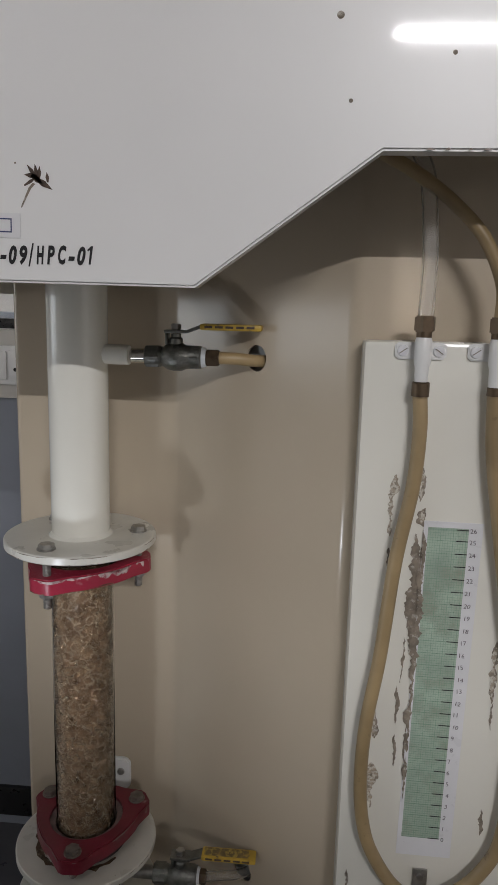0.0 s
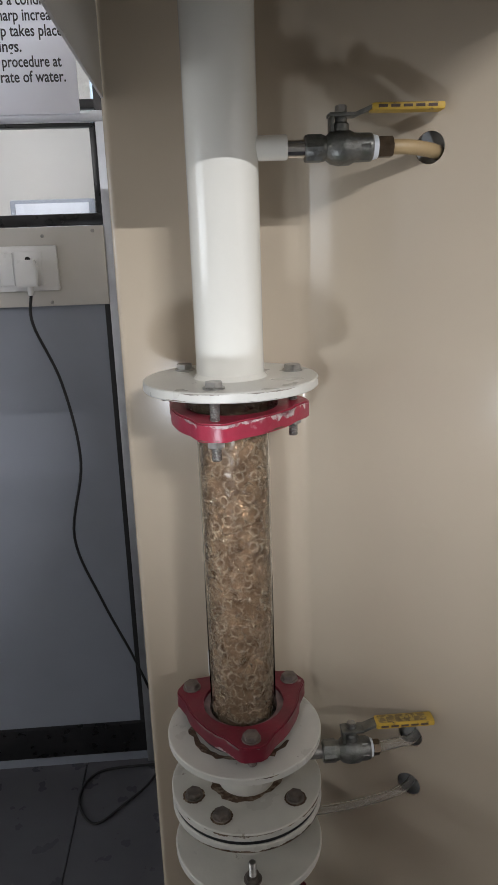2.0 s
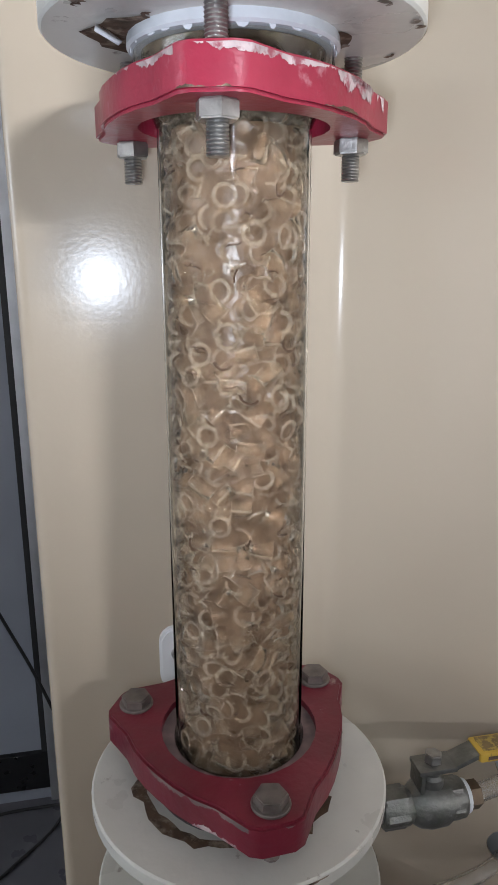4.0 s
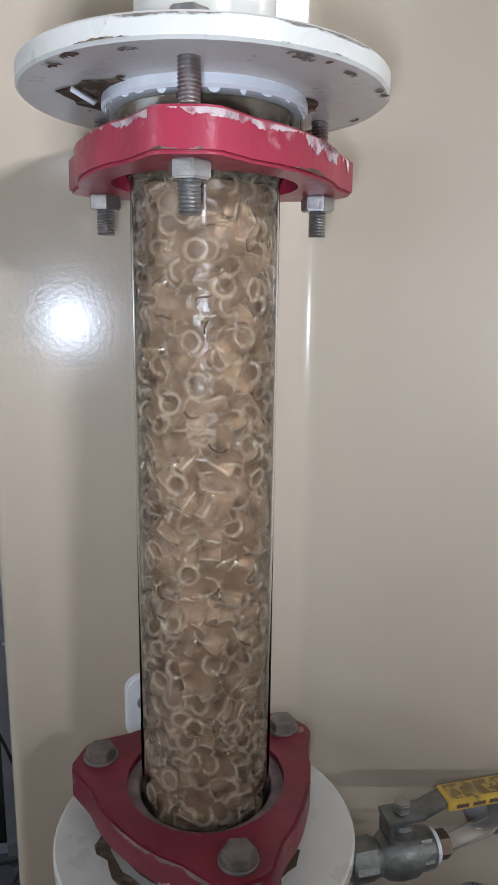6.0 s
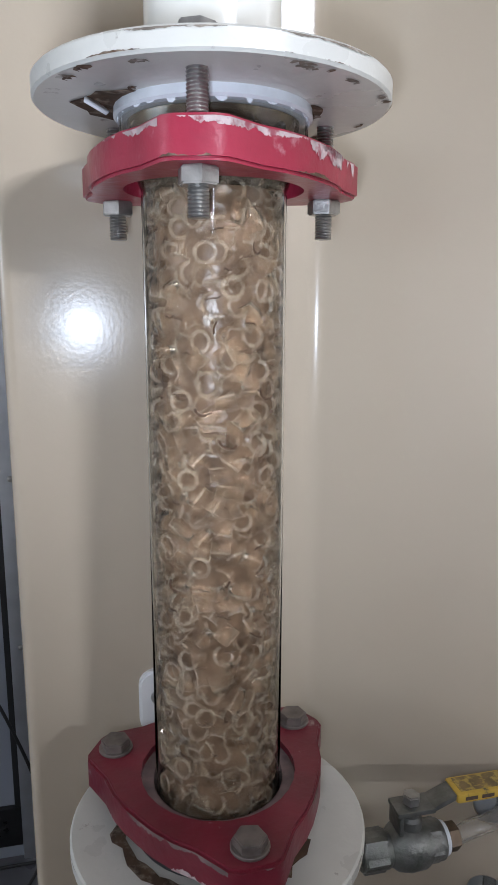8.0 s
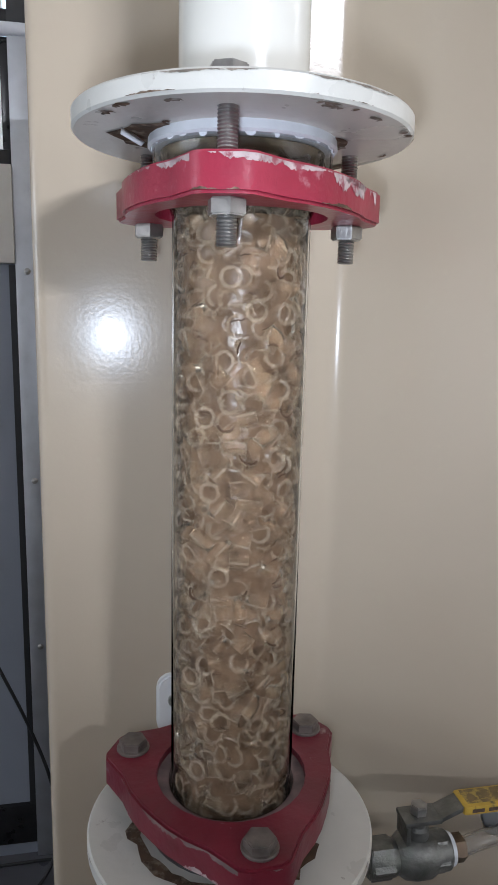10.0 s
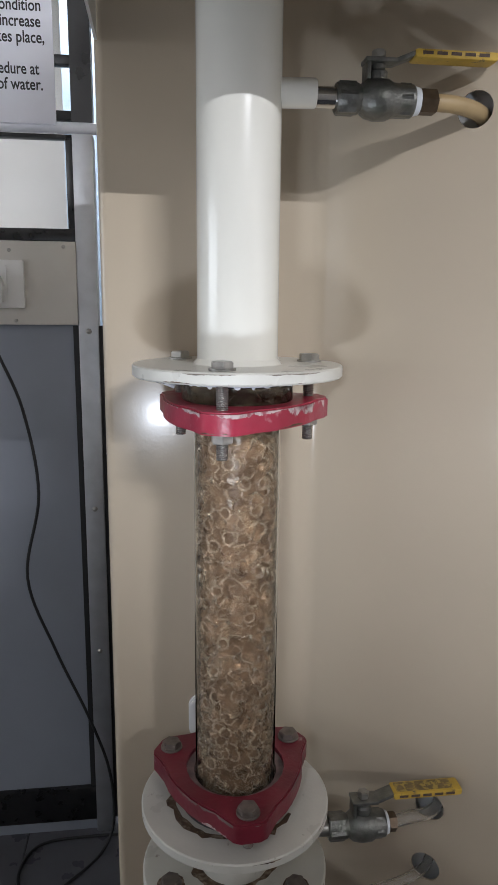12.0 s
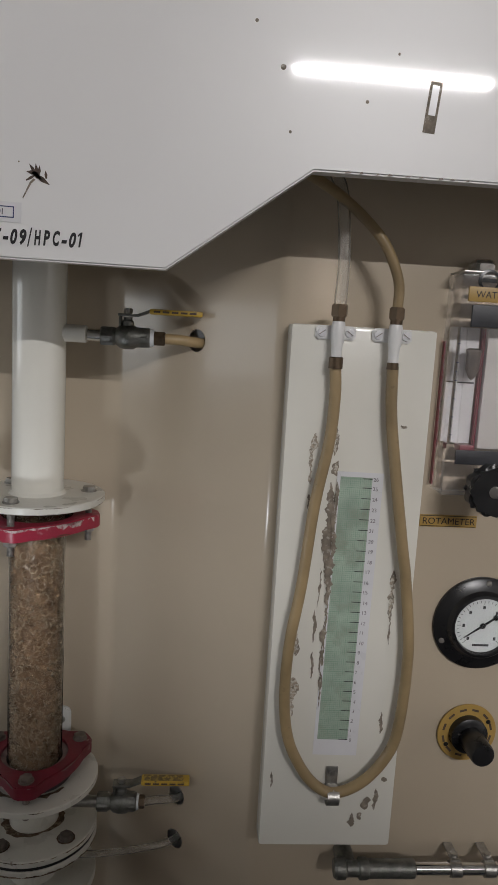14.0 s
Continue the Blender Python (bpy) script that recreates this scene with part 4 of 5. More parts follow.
# ---- valves and small tubes ----
def ball_valve(x, y, z, body_len, label):
    """A small lever valve along x; x, y, z is where its body begins."""
    v = thing("ball_valve", label, "valve", "ball valves of the column", place=pose(x, y, z))
    ax = lambda s: along((s, 0, 0), (s + 1, 0, 0))
    b = part("body", lathe([(0.0, 0), (0.0092, 0), (0.0098, 0.001), (0.0098, 0.014), (0.0088, 0.016), (0.0118, 0.02), (0.0132, 0.026), (0.0128, 0.034), (0.0108, 0.038), (0.0104, body_len - 0.001), (0.0096, body_len), (0, body_len)], 24, ax(0)), CAST, v)
    part("hex_end", prism(hexagon(0.019), 0.0, 0.013, ax(0.0005), 0.0008), CAST, v)
    part("hex_end", prism(hexagon(0.0195), 0.0, 0.009, ax(body_len - 0.011), 0.0008), CAST, v)
    part("neck", lathe([(0, 0.0), (0.0068, 0.0), (0.0062, 0.0165), (0.0046, 0.018), (0.0046, 0.021), (0, 0.021)], 18, pose(0.028, 0, 0)), CAST, v)
    part("stem_nut", prism(hexagon(0.0082), 0.0245, 0.030, pose(0.028, 0, 0), 0.0007), STEEL, v)
    lever = part("lever", box(0.018, 0.039, -0.0068, 0.0068, 0.0215, 0.0243, 0.0008), CAST, v, "grey pressed-metal lever")
    part("stop_tab", box(0.019, 0.0215, -0.0068, 0.0068, 0.011, 0.0215, 0.0007), CAST, lever)
    part("lever_neck", add_box(bmesh.new(), 0.0, 0.017, -0.006, 0.006, -0.0014, 0.0014, 0.0006, pose(0.038, 0, 0.0228, 0, -22, 0)), CAST, lever)
    part("sleeve", box(0.0505, 0.1065, -0.0075, 0.0075, 0.0248, 0.0305, 0.002), YELLOW, lever, "worn yellow plastic sleeve")
    for k in range(5):
        part("sleeve_print", box(0.055 + k * 0.0095, 0.062 + k * 0.0095, -0.0078, -0.0076, 0.0268, 0.0288), DARKMARK, lever)
    part("sleeve_label", box(0.0535, 0.099, -0.0052, 0.0056, 0.03035, 0.0307), SLEEVEMARK, lever, "brown worn print on the sleeve")
    return v


up_valve = ball_valve(-0.1275, 0.6725, 1.3578, 0.052, "grey metal ball valve with a worn yellow lever")
part("nipple", lathe([(0, -0.0175), (0.0067, -0.0175), (0.0067, 0.001), (0, 0.001)], 20, along((0, 0, 0), (1, 0, 0))), CHROME, up_valve, "bright chrome nipple")
part("tape_ring", lathe([(0, 0.052), (0.0094, 0.052), (0.0085, 0.056), (0, 0.056)], 20, along((0, 0, 0), (1, 0, 0))), PTFE, up_valve, "white sealing tape")
part("tail_nut", prism(hexagon(0.0145), 0.056, 0.068, along((0, 0, 0), (1, 0, 0)), 0.0008), BRASS, up_valve, "dark brass nut")
low_valve = ball_valve(-0.118, 0.664, 0.8215, 0.046, "dull grey ball valve with a yellow lever")
part("nipple", lathe([(0, -0.046), (0.0067, -0.046), (0.0067, 0.001), (0, 0.001)], 20, along((0, 0, 0), (1, 0, 0))), STEEL, low_valve)
part("tape_ring", lathe([(0, 0.046), (0.0092, 0.046), (0.0085, 0.0485), (0, 0.0485)], 20, along((0, 0, 0), (1, 0, 0))), PTFE, low_valve, "white sealing tape")
part("tail_nut", prism(hexagon(0.013), 0.0485, 0.0555, along((0, 0, 0), (1, 0, 0)), 0.0008), BRASS, low_valve, "dark brass nut")
hose_up = tagged(part("plastic_tube", hose([(-0.0610, 0.6725, 1.3578), (-0.045, 0.674, 1.3575), (-0.030, 0.679, 1.356), (-0.018, 0.690, 1.355), (-0.008, 0.71, 1.355)], 0.0056, 14), AMBER),
                 "short brown plastic tube into the upper hole", "tube")
hose_mid = tagged(part("plastic_tube", hose([(-0.0635, 0.664, 0.8215), (-0.048, 0.667, 0.822), (-0.033, 0.673, 0.819), (-0.02, 0.684, 0.8155), (-0.01, 0.70, 0.814)], 0.0050, 14, 0.0011), PVC),
                  "short clear plastic tube into the lower hole", "tube")
hose_low = tagged(part("plastic_tube", hose([(-0.185, 0.664, 0.752), (-0.115, 0.666, 0.752), (-0.06, 0.67, 0.757), (-0.03, 0.682, 0.757), (-0.015, 0.70, 0.756)], 0.0042, 14, 0.001), PVC),
                  "thin clear plastic tube into the lowest hole", "tube")

# ---- manometer board ----
BX0, BX1, BZ0, BZ1, BY = 0.064, 0.2068, 0.8285, 1.3808, 0.585
manometer = thing("manometer_board", "white painted board with flaking paint and a graph-paper scale", "board")
board = part("board", box(BX0, BX1, BY, 0.6138, BZ0, BZ1, 0.004), WHITE, manometer)
lean = facing(0.1395, BY - 0.0004, 0.9533) @ pose(0, 0, 0, 0, 0, -0.7)
scale_paper = part("scale_paper", box(-0.0205, 0.0115, 0, 0.281, -0.0002, 0.0002), GREEN, manometer, "green graph-paper scale with hand-written numbers")
scale_paper.matrix_basis = lean
backing = part("backing_paper", box(-0.024, 0.0225, -0.018, 0.286, -0.0002, 0.0001), TAPE, manometer, "white paper strip under the scale")
backing.matrix_basis = lean @ pose(0, 0, -0.0001)
for k in range(27):
    z = 0.281 / 26 * k
    z = min(z, 0.2795)
    m = part("scale_line", box(0.002, 0.0115, z, z + 0.0007, 0.0004, 0.0006), INK, scale_paper)
    part("grid_line", box(-0.0205, 0.002, z, z + 0.0003, 0.0003, 0.0005), GREENINK, scale_paper)
    writing("written_number", str(k), 0.0054, pose(0.0130 + 0.0005 * math.sin(5 * k), z - 0.002, 0.0006, 0, 0, 6 * math.sin(3 * k)), PENCIL, scale_paper, shear=0.15 * math.sin(7 * k))
    for s in range(1, 5):
        if k < 26:
            part("grid_line", box(-0.0205, 0.0115, z + s * 0.00216, z + s * 0.00216 + 0.00014, 0.0003, 0.0004), GREENINK, scale_paper)
for k in range(1, 16):
    part("grid_line", box(-0.0205 + k * 0.002, -0.0205 + k * 0.002 + (0.0003 if k % 5 == 0 else 0.00014), 0, 0.281, 0.0003, 0.0004), GREENINK, scale_paper)


def flake(x, z0, z1, w, seed, mat=CHIP, proud=0.00022):
    """A ragged patch of missing paint."""
    r = random.Random(seed)
    n = max(7, int((z1 - z0) / 0.0016))
    bm = bmesh.new()
    wl, wr, drift, rows = 0.3, 0.3, 0.0, []
    for k in range(n + 1):
        taper = min(1.0, 4 * k / n + 0.15, 4 * (n - k) / n + 0.15)
        wl, wr = min(0.6, max(0.05, wl + r.uniform(-0.16, 0.16))), min(0.6, max(0.05, wr + r.uniform(-0.16, 0.16)))
        drift = max(-0.25, min(0.25, drift + r.uniform(-0.06, 0.06)))
        z = z0 + (z1 - z0) * k / n
        rows.append([bm.verts.new((x + w * (drift - wl * taper), BY - proud - 0.00002 * (seed % 7), z + r.uniform(-0.0005, 0.0005))), bm.verts.new((x + w * (drift + wr * taper), BY - proud - 0.00002 * (seed % 7), z + r.uniform(-0.0005, 0.0005)))])
    for a, b in zip(rows, rows[1:]):
        bm.faces.new([a[0], a[1], b[1], b[0]])
    part("paint_flake", bm, mat, manometer, "ragged patch of flaked paint")


SPECKLE = material("speckled_bare_board", (0.33, 0.28, 0.22), 0.8, vary=0.5, scale=260, stain=(0.6, 0.57, 0.5), stain_scale=320, stain_at=(0.48, 0.58), bump=0.4, bump_scale=300)
FLAKES = [(0.0915, 1.20, 1.215, 0.003), (0.1145, 1.255, 1.283, 0.004), (0.118, 1.234, 1.250, 0.006), (0.113, 1.14, 1.228, 0.007), (0.1085, 1.098, 1.14, 0.004),
          (0.107, 1.06, 1.095, 0.003), (0.108, 1.02, 1.05, 0.003), (0.0905, 1.045, 1.078, 0.005), (0.171, 1.255, 1.29, 0.003), (0.1845, 1.085, 1.14, 0.006),
          (0.1855, 1.06, 1.085, 0.003), (0.185, 0.96, 0.985, 0.004), (0.0735, 0.897, 0.915, 0.003), (0.186, 0.872, 0.897, 0.006), (0.176, 0.872, 0.887, 0.006), (0.163, 0.852, 0.868, 0.008), (0.172, 0.86, 0.869, 0.004),
          (0.194, 0.905, 0.911, 0.004), (0.18, 1.285, 1.288, 0.007), (0.1195, 1.02, 1.09, 0.006), (0.121, 1.10, 1.165, 0.007), (0.1205, 1.17, 1.222, 0.005), (0.1185, 0.958, 1.0, 0.004)]
for k, (x, z0, z1, w) in enumerate(FLAKES):
    flake(x, z0, z1, 1.6 * w, k + 3)
# paper torn away along the edge of the scale
for k, (z0, z1, w) in enumerate(((1.195, 1.232, 0.006), (1.15, 1.2, 0.010), (1.1, 1.155, 0.012), (1.055, 1.105, 0.009), (1.035, 1.06, 0.005), (0.99, 1.03, 0.004))):
    flake(0.1168 + (z0 - 0.9533) * 0.0122, z0, z1, w, k + 60, proud=0.0012)
for k, (x, z0, z1, w) in enumerate(((0.092, 1.225, 1.276, 0.010), (0.09, 0.978, 1.022, 0.012), (0.0895, 1.045, 1.075, 0.007), (0.1845, 1.09, 1.135, 0.007), (0.1155, 1.256, 1.28, 0.005), (0.1165, 1.237, 1.249, 0.006))):
    flake(x, z0, z1, w, k + 80, SPECKLE, 0.0004)


def connector(x, nut_low):
    c = thing("tube_connector", "white plastic tube connector with dark brass nut", "connector", "manometer connectors", place=pose(x, BY - 0.013, 1.366))
    part("body", lathe([(0, -0.018), (0.0050, -0.018), (0.0053, -0.004), (0.0064, 0.0), (0.0064, 0.016), (0.005, 0.021), (0, 0.021)], 20), IVORY, c)
    part("saddle", prism([(-0.0195, -0.004), (-0.0165, -0.0066), (0.0165, -0.0066), (0.0195, -0.004), (0.0195, 0.004), (0.0165, 0.0066), (-0.0165, 0.0066), (-0.0195, 0.004)], 0, 0.003, pose(0, 0.0129, 0.008, 90), 0.001), IVORY, c)
    for s in (-1, 1):
        sc = part("screw", lathe([(0.0045, 0), (0.0041, 0.0016), (0, 0.0022)], 16, along((s * 0.0135, 0.0099, 0.008), (s * 0.0135, -1, 0.008))), TAPE, c)
        part("slot", box(-0.0036, 0.0036, -0.0003, 0.0003, -0.0003, 0.0003), OLDSTEEL, sc).matrix_basis = pose(s * 0.0135, 0.0076, 0.008, 0, 35 * s, 0)
    part("nut", prism(hexagon(0.0140), 0.0225, 0.0345, pose(0, 0, 0, 0, 0, 12), 0.001), BRASS, c)
    part("nut_cap", lathe([(0, 0.0185), (0.0058, 0.0185), (0.0058, 0.0225), (0, 0.0225)], 20), BRASS, c)
    if not nut_low:
        part("broken_cap", lathe([(0, -0.0235), (0.0058, -0.0235), (0.0056, -0.0175), (0.0048, -0.0168), (0, -0.0168)], 12), BRASS, c)
    if nut_low:
        part("ferrule", lathe([(0, -0.0255), (0.0068, -0.0255), (0.0068, -0.0155), (0.0060, -0.0145), (0, -0.0145)], 20), BRASS, c)
    return c


connector(0.1065, True)
connector(0.1612, False)
TY = BY - 0.0115
u_path = [(0.1066, TY, 1.343), (0.1085, TY, 1.315), (0.1063, TY, 1.27), (0.0965, TY, 1.207), (0.0892, TY, 1.125), (0.0812, TY, 1.064), (0.0797, TY, 1.0086), (0.085, TY, 0.966), (0.0965, TY, 0.937),
          (0.115, TY, 0.911), (0.1375, TY, 0.8995), (0.166, TY, 0.911), (0.190, TY, 0.940), (0.2007, TY, 0.975), (0.2035, TY, 1.0556), (0.1945, TY, 1.13), (0.187, TY, 1.17), (0.173, TY, 1.247), (0.1645, TY, 1.30), (0.1618, TY, 1.345)]
u_tube = tagged(part("manometer_tube", hose(u_path, 0.0057, 16), AMBER), "aged amber rubber tube looped into a U on the board", "tube")
tagged(part("plastic_tube", hose([(0.1066, BY - 0.013, 1.396), (0.1072, 0.571, 1.43), (0.106, 0.57, 1.4558), (0.1017, 0.57, 1.4953), (0.0951, 0.572, 1.5136), (0.08, 0.58, 1.54)], 0.006, 14, 0.0014), PVC),
       "clear plastic tube rising behind the hood", "tube").visible_shadow = False
tagged(part("rubber_tube", hose([(0.1612, BY - 0.013, 1.396), (0.1595, 0.570, 1.4242), (0.1435, 0.567, 1.4563), (0.1205, 0.567, 1.4798), (0.0968, 0.567, 1.4974), (0.0716, 0.567, 1.5113), (0.03, 0.57, 1.53), (-0.02, 0.58, 1.54)], 0.0050, 14), AMBER),
       "amber rubber tube arching up behind the hood", "tube")
clamp = thing("hose_clip", "small steel strap that holds the tube", "clip")
part("strap", box(0.131, 0.1435, BY - 0.0026, BY - 0.0006, 0.9, 0.923, 0.0006), STEEL, clamp)
loop = [(0.131, BY - 0.002, 0.903), (0.131, BY - 0.014, 0.9035), (0.131, BY - 0.0195, 0.8955), (0.131, BY - 0.014, 0.887), (0.131, BY - 0.004, 0.886)]
bm = bmesh.new()
lp = smooth_path(loop, 5)
va = [bm.verts.new(p) for p in lp]
vb = [bm.verts.new(p + Vector((0.0125, 0, 0))) for p in lp]
for k in range(len(lp) - 1):
    bm.faces.new([va[k], vb[k], vb[k + 1], va[k + 1]])
lp_ob = part("loop", bm, STEEL, clamp, smooth=60)
lp_ob.modifiers.new("thickness", "SOLIDIFY").thickness = 0.0009
part("screw", lathe([(0.0035, 0), (0.003, 0.0016), (0, 0.002)], 12, along((0.1372, BY - 0.0026, 0.916), (0.1372, -1, 0.916))), STEEL, clamp)

# ---- instruments on the right of the board ----
RY = 0.6140
rota = thing("rotameter", "clear acrylic flow meter with steel cap and black knob", "flow meter")
part("body", box(0.222, 0.315, 0.575, RY, 1.222, 1.437, 0.0015), ACRYLIC, rota, "clear acrylic block").visible_shadow = False
part("cap", box(0.2235, 0.3135, 0.5765, RY, 1.4372, 1.4395, 0.0008), STEEL, rota)
part("cap_nut", prism(hexagon(0.0245), 1.4395, 1.4475, pose(0.2475, 0.595, 0), 0.001), CHROME, rota)
part("cap_dome", lathe([(0.0118, 1.4475), (0.0105, 1.4505), (0.006, 1.4522), (0, 1.4527)], 24, pose(0.2475, 0.595, 0)), CHROME, rota)
part("red_edge", box(0.2214, 0.2219, 0.606, 0.6125, 1.226, 1.372), REDSTRIP, rota)
part("white_backing", box(0.2360, 0.2545, 0.6085, 0.612, 1.272, 1.386), TAPE, rota, "white strip behind the metering tube")
part("red_line", box(0.2565, 0.2592, 0.604, 0.612, 1.268, 1.386), REDSTRIP, rota)
part("side_block", box(0.2600, 0.3135, 0.598, 0.612, 1.268, 1.386, 0.001), PLASTER, rota, "grey block beside the metering tube")
part("band", box(0.2335, 0.314, 0.5725, 0.5748, 1.387, 1.4075, 0.0006), BLACKBAND, rota)
part("band", box(0.2315, 0.276, 0.5725, 0.5748, 1.254, 1.268, 0.0006), BLACKBAND, rota)
part("end_block", box(0.2385, 0.2535, 0.584, 0.604, 1.266, 1.272, 0.001), REDSTRIP, rota, "small red end stop")
part("metering_tube", lathe([(0.0068, 1.272), (0.0078, 1.272), (0.0090, 1.386), (0.0080, 1.386)], 24, pose(0.2452, 0.592, 0), True), GLASS, rota).visible_shadow = False
part("float", lathe([(0, 1.335), (0.003, 1.338), (0.0068, 1.346), (0.0068, 1.361), (0.0076, 1.3625), (0.0076, 1.365), (0.005, 1.3665), (0, 1.3665)], 20, pose(0.2452, 0.592, 0)), OLDSTEEL, rota, "steel float")
part("rest_line", box(0.2370, 0.2535, 0.6080, 0.6086, 1.3315, 1.333), INK, rota)
water = part("name_plate", box(0.2285, 0.280, 0.5727, 0.5748, 1.4105, 1.4245, 0.0006), ORANGE, rota, "yellow name plate")
writing("plate_word", "WATER", 0.0092, facing(0.2355, 0.5725, 1.4142), INK, water, 0.030)
part("round_badge", lathe([(0.0105, 0), (0.0105, 0.001), (0.008, 0.0014), (0.008, 0.0008)], 24, along((0.2475, 0.5748, 1.4305), (0.2475, -1, 1.4305))), BLACK, rota)
part("badge_print", box(0.2405, 0.2545, 0.5738, 0.5748, 1.4290, 1.4325), BLACK, rota)
for k in range(11):
    part("scale_tick", box(0.2234, 0.2252 if k % 2 else 0.2262, 0.5741, 0.5748, 1.282 + k * 0.0088, 1.2826 + k * 0.0088), BLUEINK, rota)
kx, kz = 0.2640, 1.2325
LOBES = [(0.0236 + 0.0019 * math.cos(14 * math.pi * k / 48)) for k in range(48)]
knob = part("knob", prism([(r * math.cos(2 * math.pi * k / 48), r * math.sin(2 * math.pi * k / 48)) for k, r in enumerate(LOBES)], 0, 0.018,
                          along((kx, 0.566, kz), (kx, -1, kz)), 0.003), BLACK, rota, "black lobed plastic knob")
part("knob_insert", lathe([(0.0062, 0), (0.006, 0.0012), (0.002, 0.0022), (0, 0.0016)], 16, along((kx, 0.548, kz), (kx, -1, kz))), CHROME, knob)
part("spindle", lathe([(0, 0), (0.008, 0), (0.008, 0.0105), (0, 0.0105)], 16, along((kx, 0.576, kz), (kx, -1, kz))), STEEL, rota)

sign = thing("rotameter_sign", "small yellow engraved name plate on the beige panel", "sign")
part("plate", box(0.2155, 0.2765, RY - 0.0015, RY - 0.0001, 1.1795, 1.1925, 0.0003), ORANGE, sign)
for x0, x1, z0, z1 in ((0.2163, 0.2757, 1.1912, 1.1918), (0.2163, 0.2757, 1.1802, 1.1808)):
    part("border", box(x0, x1, RY - 0.0018, RY - 0.0015, z0, z1), INK, sign)
writing("plate_word", "ROTAMETER", 0.0098, facing(0.2178, RY - 0.0018, 1.1826), INK, sign, 0.056)

gauge = thing("pressure_gauge", "round black pressure gauge with a white dial", "gauge", place=along((0.292, RY - 0.0002, 1.0747), (0.292, -1, 1.0747)))
part("flange", lathe([(0, 0), (0.0515, 0), (0.0515, 0.003), (0.0495, 0.0045), (0.038, 0.0075), (0.0345, 0.0125), (0.0315, 0.013), (0.0305, 0.008), (0, 0.008)], 64), BLACK, gauge, "black flanged case")
part("dial", disc(0.0302, 0.0081, 0.0086, 48, 0.0002), DIAL, gauge)
lens = part("glass", disc(0.0308, 0.0112, 0.0119, 48, 0.0002), PANE, gauge)
lens.visible_shadow = False
# the dial's own up lies along -y of the gauge's axes or y, whichever points up
gq = gauge.matrix_world.to_3x3().inverted() @ Vector((0, 0, 1))
g_up = math.degrees(math.atan2(gq.y, gq.x))
for k in range(31):
    a = radians(g_up + 135 - 270 * k / 30)
    long = k % 5 == 0
    m = Matrix.Rotation(a, 4, "Z")
    part("dial_tick", add_box(bmesh.new(), 0.0235 if long else 0.0255, 0.0280, -0.0003, 0.0003, 0.0087, 0.0088, 0, m), INK, gauge)
    if long:
        c = Vector((0.0205 * math.cos(a), 0.0205 * math.sin(a), 0))
        part("dial_mark", add_box(bmesh.new(), -0.0014, 0.0014, -0.0018, 0.0018, 0.0087, 0.0088, 0, Matrix.Translation(c) @ Matrix.Rotation(radians(g_up - 90), 4, "Z")), INK, gauge)
na = Matrix.Rotation(radians(g_up - 55), 4, "Z")
part("needle", prism([(-0.024, -0.0004), (0.0, -0.0013), (0.014, -0.001), (0.015, -0.003), (0.019, -0.003), (0.019, 0.003), (0.015, 0.003), (0.014, 0.001), (0.0, 0.0013), (-0.024, 0.0004)], 0.0094, 0.0099, na), BLACK, gauge)
part("hub", disc(0.0032, 0.0092, 0.0106, 20, 0.0004), BLACK, gauge)
part("dial_print", add_box(bmesh.new(), -0.009, 0.009, -0.0012, 0.0012, 0.0087, 0.0088, 0, Matrix.Rotation(radians(g_up - 90), 4, "Z") @ Matrix.Translation((0, -0.022, 0))), INK, gauge)
for a in (85, 205, 325):
    c = Matrix.Rotation(radians(g_up - 90 + a), 4, "Z") @ Vector((0.0455, 0, 0.0045))
    part("screw", lathe([(0.0035, 0), (0.003, 0.0015), (0, 0.002)], 12, Matrix.Translation(c)), STEEL, gauge)

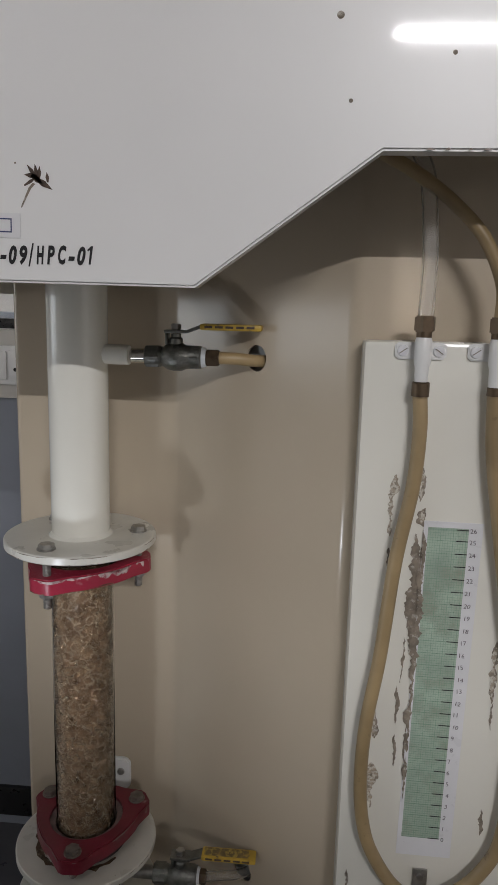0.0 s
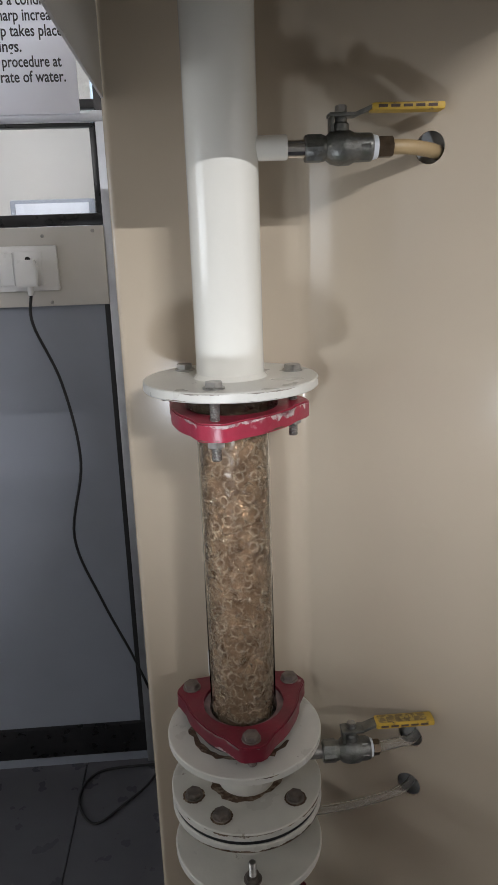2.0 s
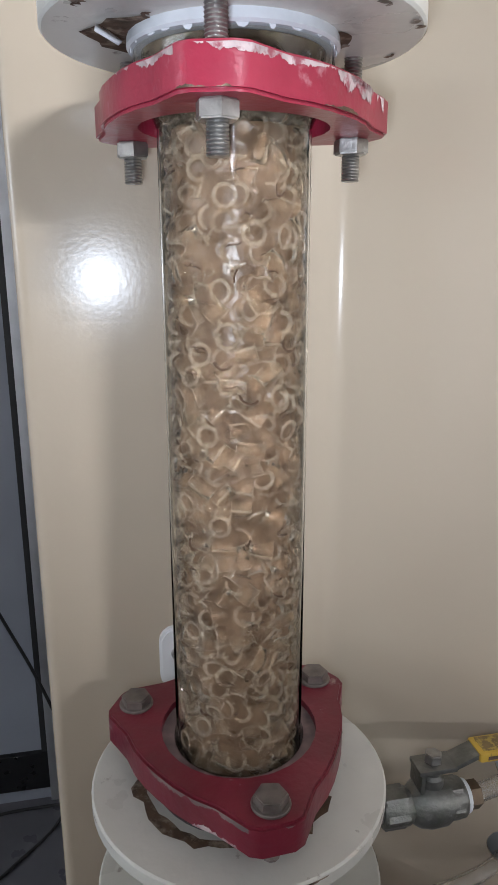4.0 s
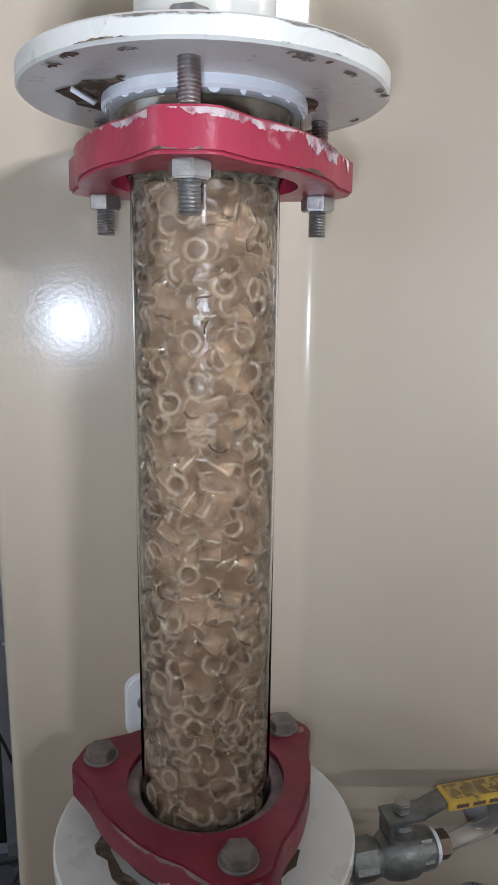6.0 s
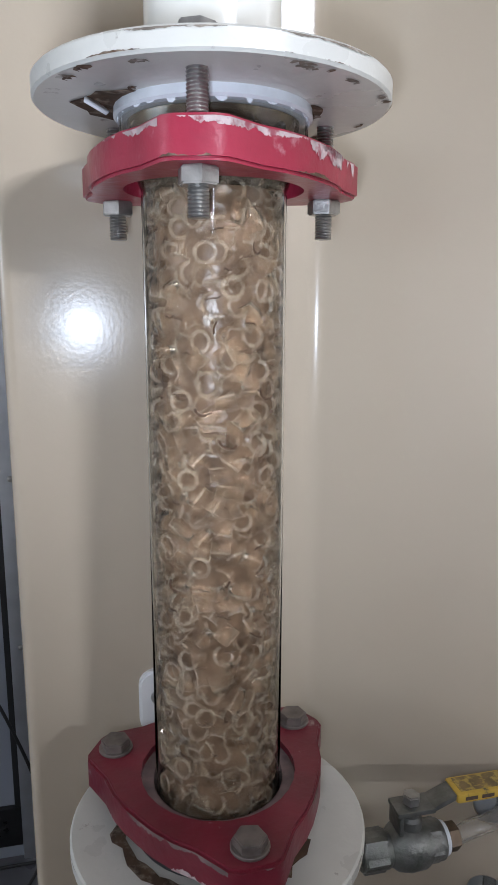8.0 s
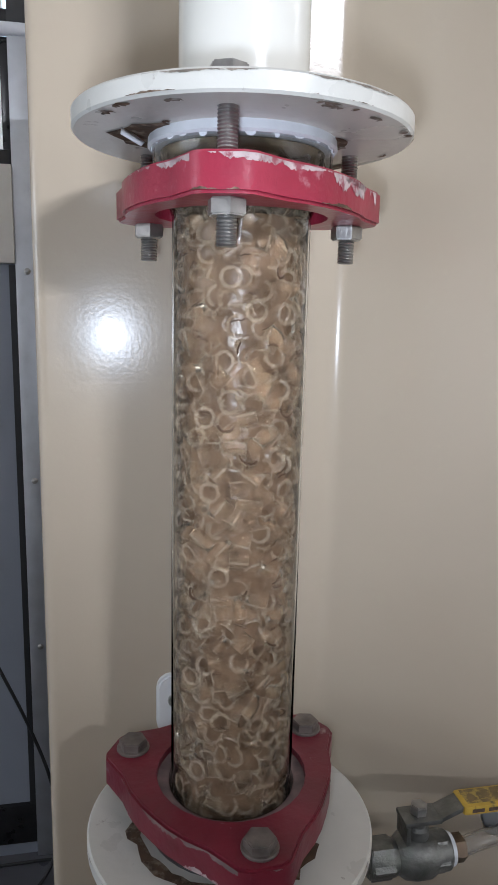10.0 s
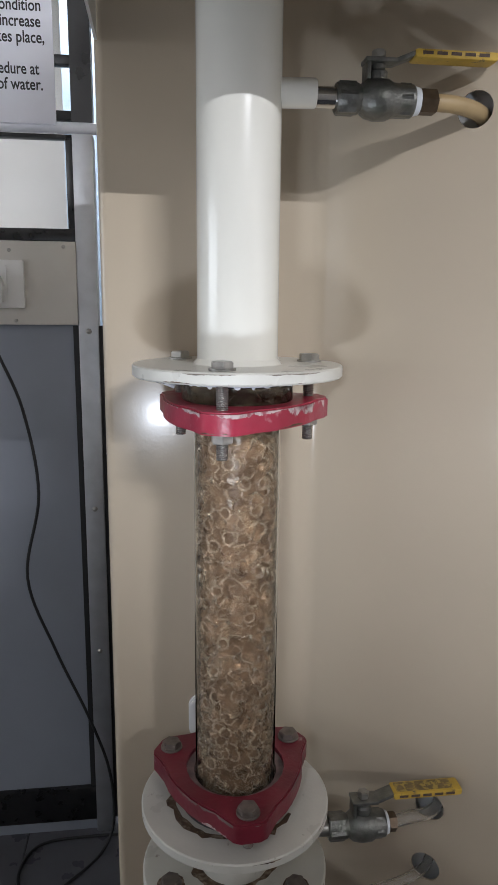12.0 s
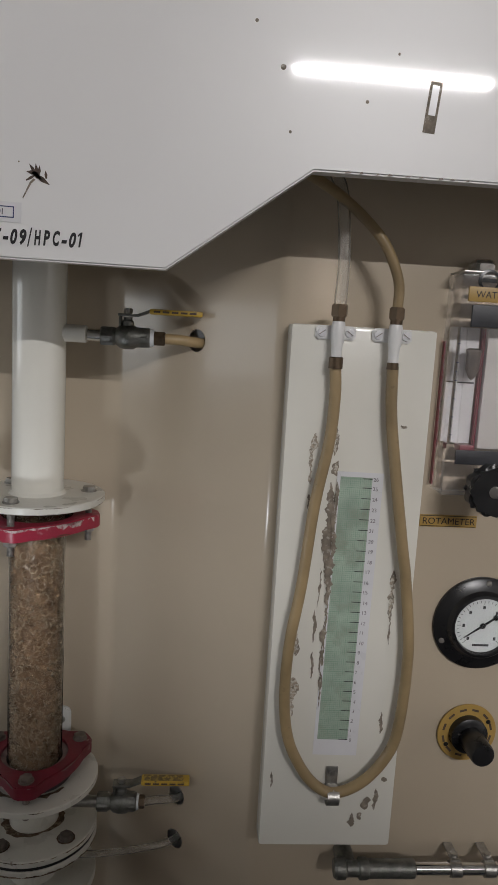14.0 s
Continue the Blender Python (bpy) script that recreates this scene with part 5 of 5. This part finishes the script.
reg = thing("pressure_regulator", "black regulator knob on an ochre ring plate", "regulator", place=along((0.291, RY - 0.0002, 0.947), (0.291 + 0.05, -1, 0.93)))
part("ring_plate", disc(0.0335, 0.0, 0.002, 48, 0.0004), ORANGE, reg, "ochre ring plate with dark lettering bars")
for k in range(12):
    part("plate_print", add_box(bmesh.new(), 0.026, 0.0285, -0.004, 0.004, 0.0021, 0.0022, 0, Matrix.Rotation(radians(15 + 30 * k), 4, "Z")), DARKMARK, reg)
part("neck", lathe([(0, 0.002), (0.021, 0.002), (0.0205, 0.01), (0.0165, 0.012), (0, 0.012)], 32), BLACK, reg)
part("knob", lathe([(0, 0.012), (0.0128, 0.012), (0.0132, 0.013), (0.0130, 0.043), (0.0118, 0.0455), (0.0085, 0.0462), (0, 0.0458)], 40), BLACK, reg, "smooth black knob")
for a in (30, 210):
    c = Matrix.Rotation(radians(a), 4, "Z") @ Vector((0.0265, 0, 0.002))
    part("screw", disc(0.0026, 0.0, 0.0012, 12, 0.0003, m=Matrix.Translation(c)), BLACK, reg)

pipe = thing("chrome_pipe", "bright chrome pipe with couplings along the panel", "pipe")
px = lambda s: along((s, 0.585, 0.8015), (s + 1, 0.585, 0.8015))
part("rod", lathe([(0, 0), (0.0066, 0), (0.0066, 0.5), (0, 0.5)], 24, px(0.235)), CHROME, pipe)
part("coupling", lathe([(0, 0), (0.009, 0), (0.0112, 0.003), (0.0112, 0.012), (0.0085, 0.014), (0.0085, 0.026), (0.0112, 0.028), (0.0112, 0.036), (0.0098, 0.038), (0.0102, 0.088), (0.008, 0.09), (0, 0.09)], 24, px(0.148)), CAST, pipe, "dark cast coupling")
part("elbow", lathe([(0, 0), (0.0105, 0), (0.0105, 0.03), (0, 0.03)], 20, along((0.163, 0.585, 0.8015), (0.163, 1.0, 0.8015))), CAST, pipe)
for s in (0.277, 0.315):
    c = part("pipe_clip", lathe([(0.0066, 0), (0.0088, 0), (0.0088, 0.012), (0.0066, 0.012)], 20, px(s), True), STEEL, pipe)
    part("clip_ear", box(s + 0.001, s + 0.011, 0.585, RY, 0.8092, 0.8115, 0.0006), STEEL, c)
    part("clip_screw", lathe([(0.004, 0), (0.004, 0.004), (0, 0.005)], 10, pose(s + 0.006, 0.592, 0.8115)), STEEL, c)

# ---- floor tiles ----
tile_bm = box(-0.2985, 0.2985, -0.2985, 0.2985, -0.006, 0.0, 0.001)
tile_me = bpy.data.meshes.new("floor_tile")
tile_bm.to_mesh(tile_bm and tile_me)
tile_bm.free()
tile_me.materials.append(TILE)
for i in range(-5, 6):
    for j in range(-13, 7):
        cx, cy = -0.265 + 0.6 * i, 0.9 + 0.6 * j
        if abs(cx) < 3.3 and -7.3 < cy < 4.3:
            shared("floor_tile", tile_me, floor, pose(cx, cy, 0.0))
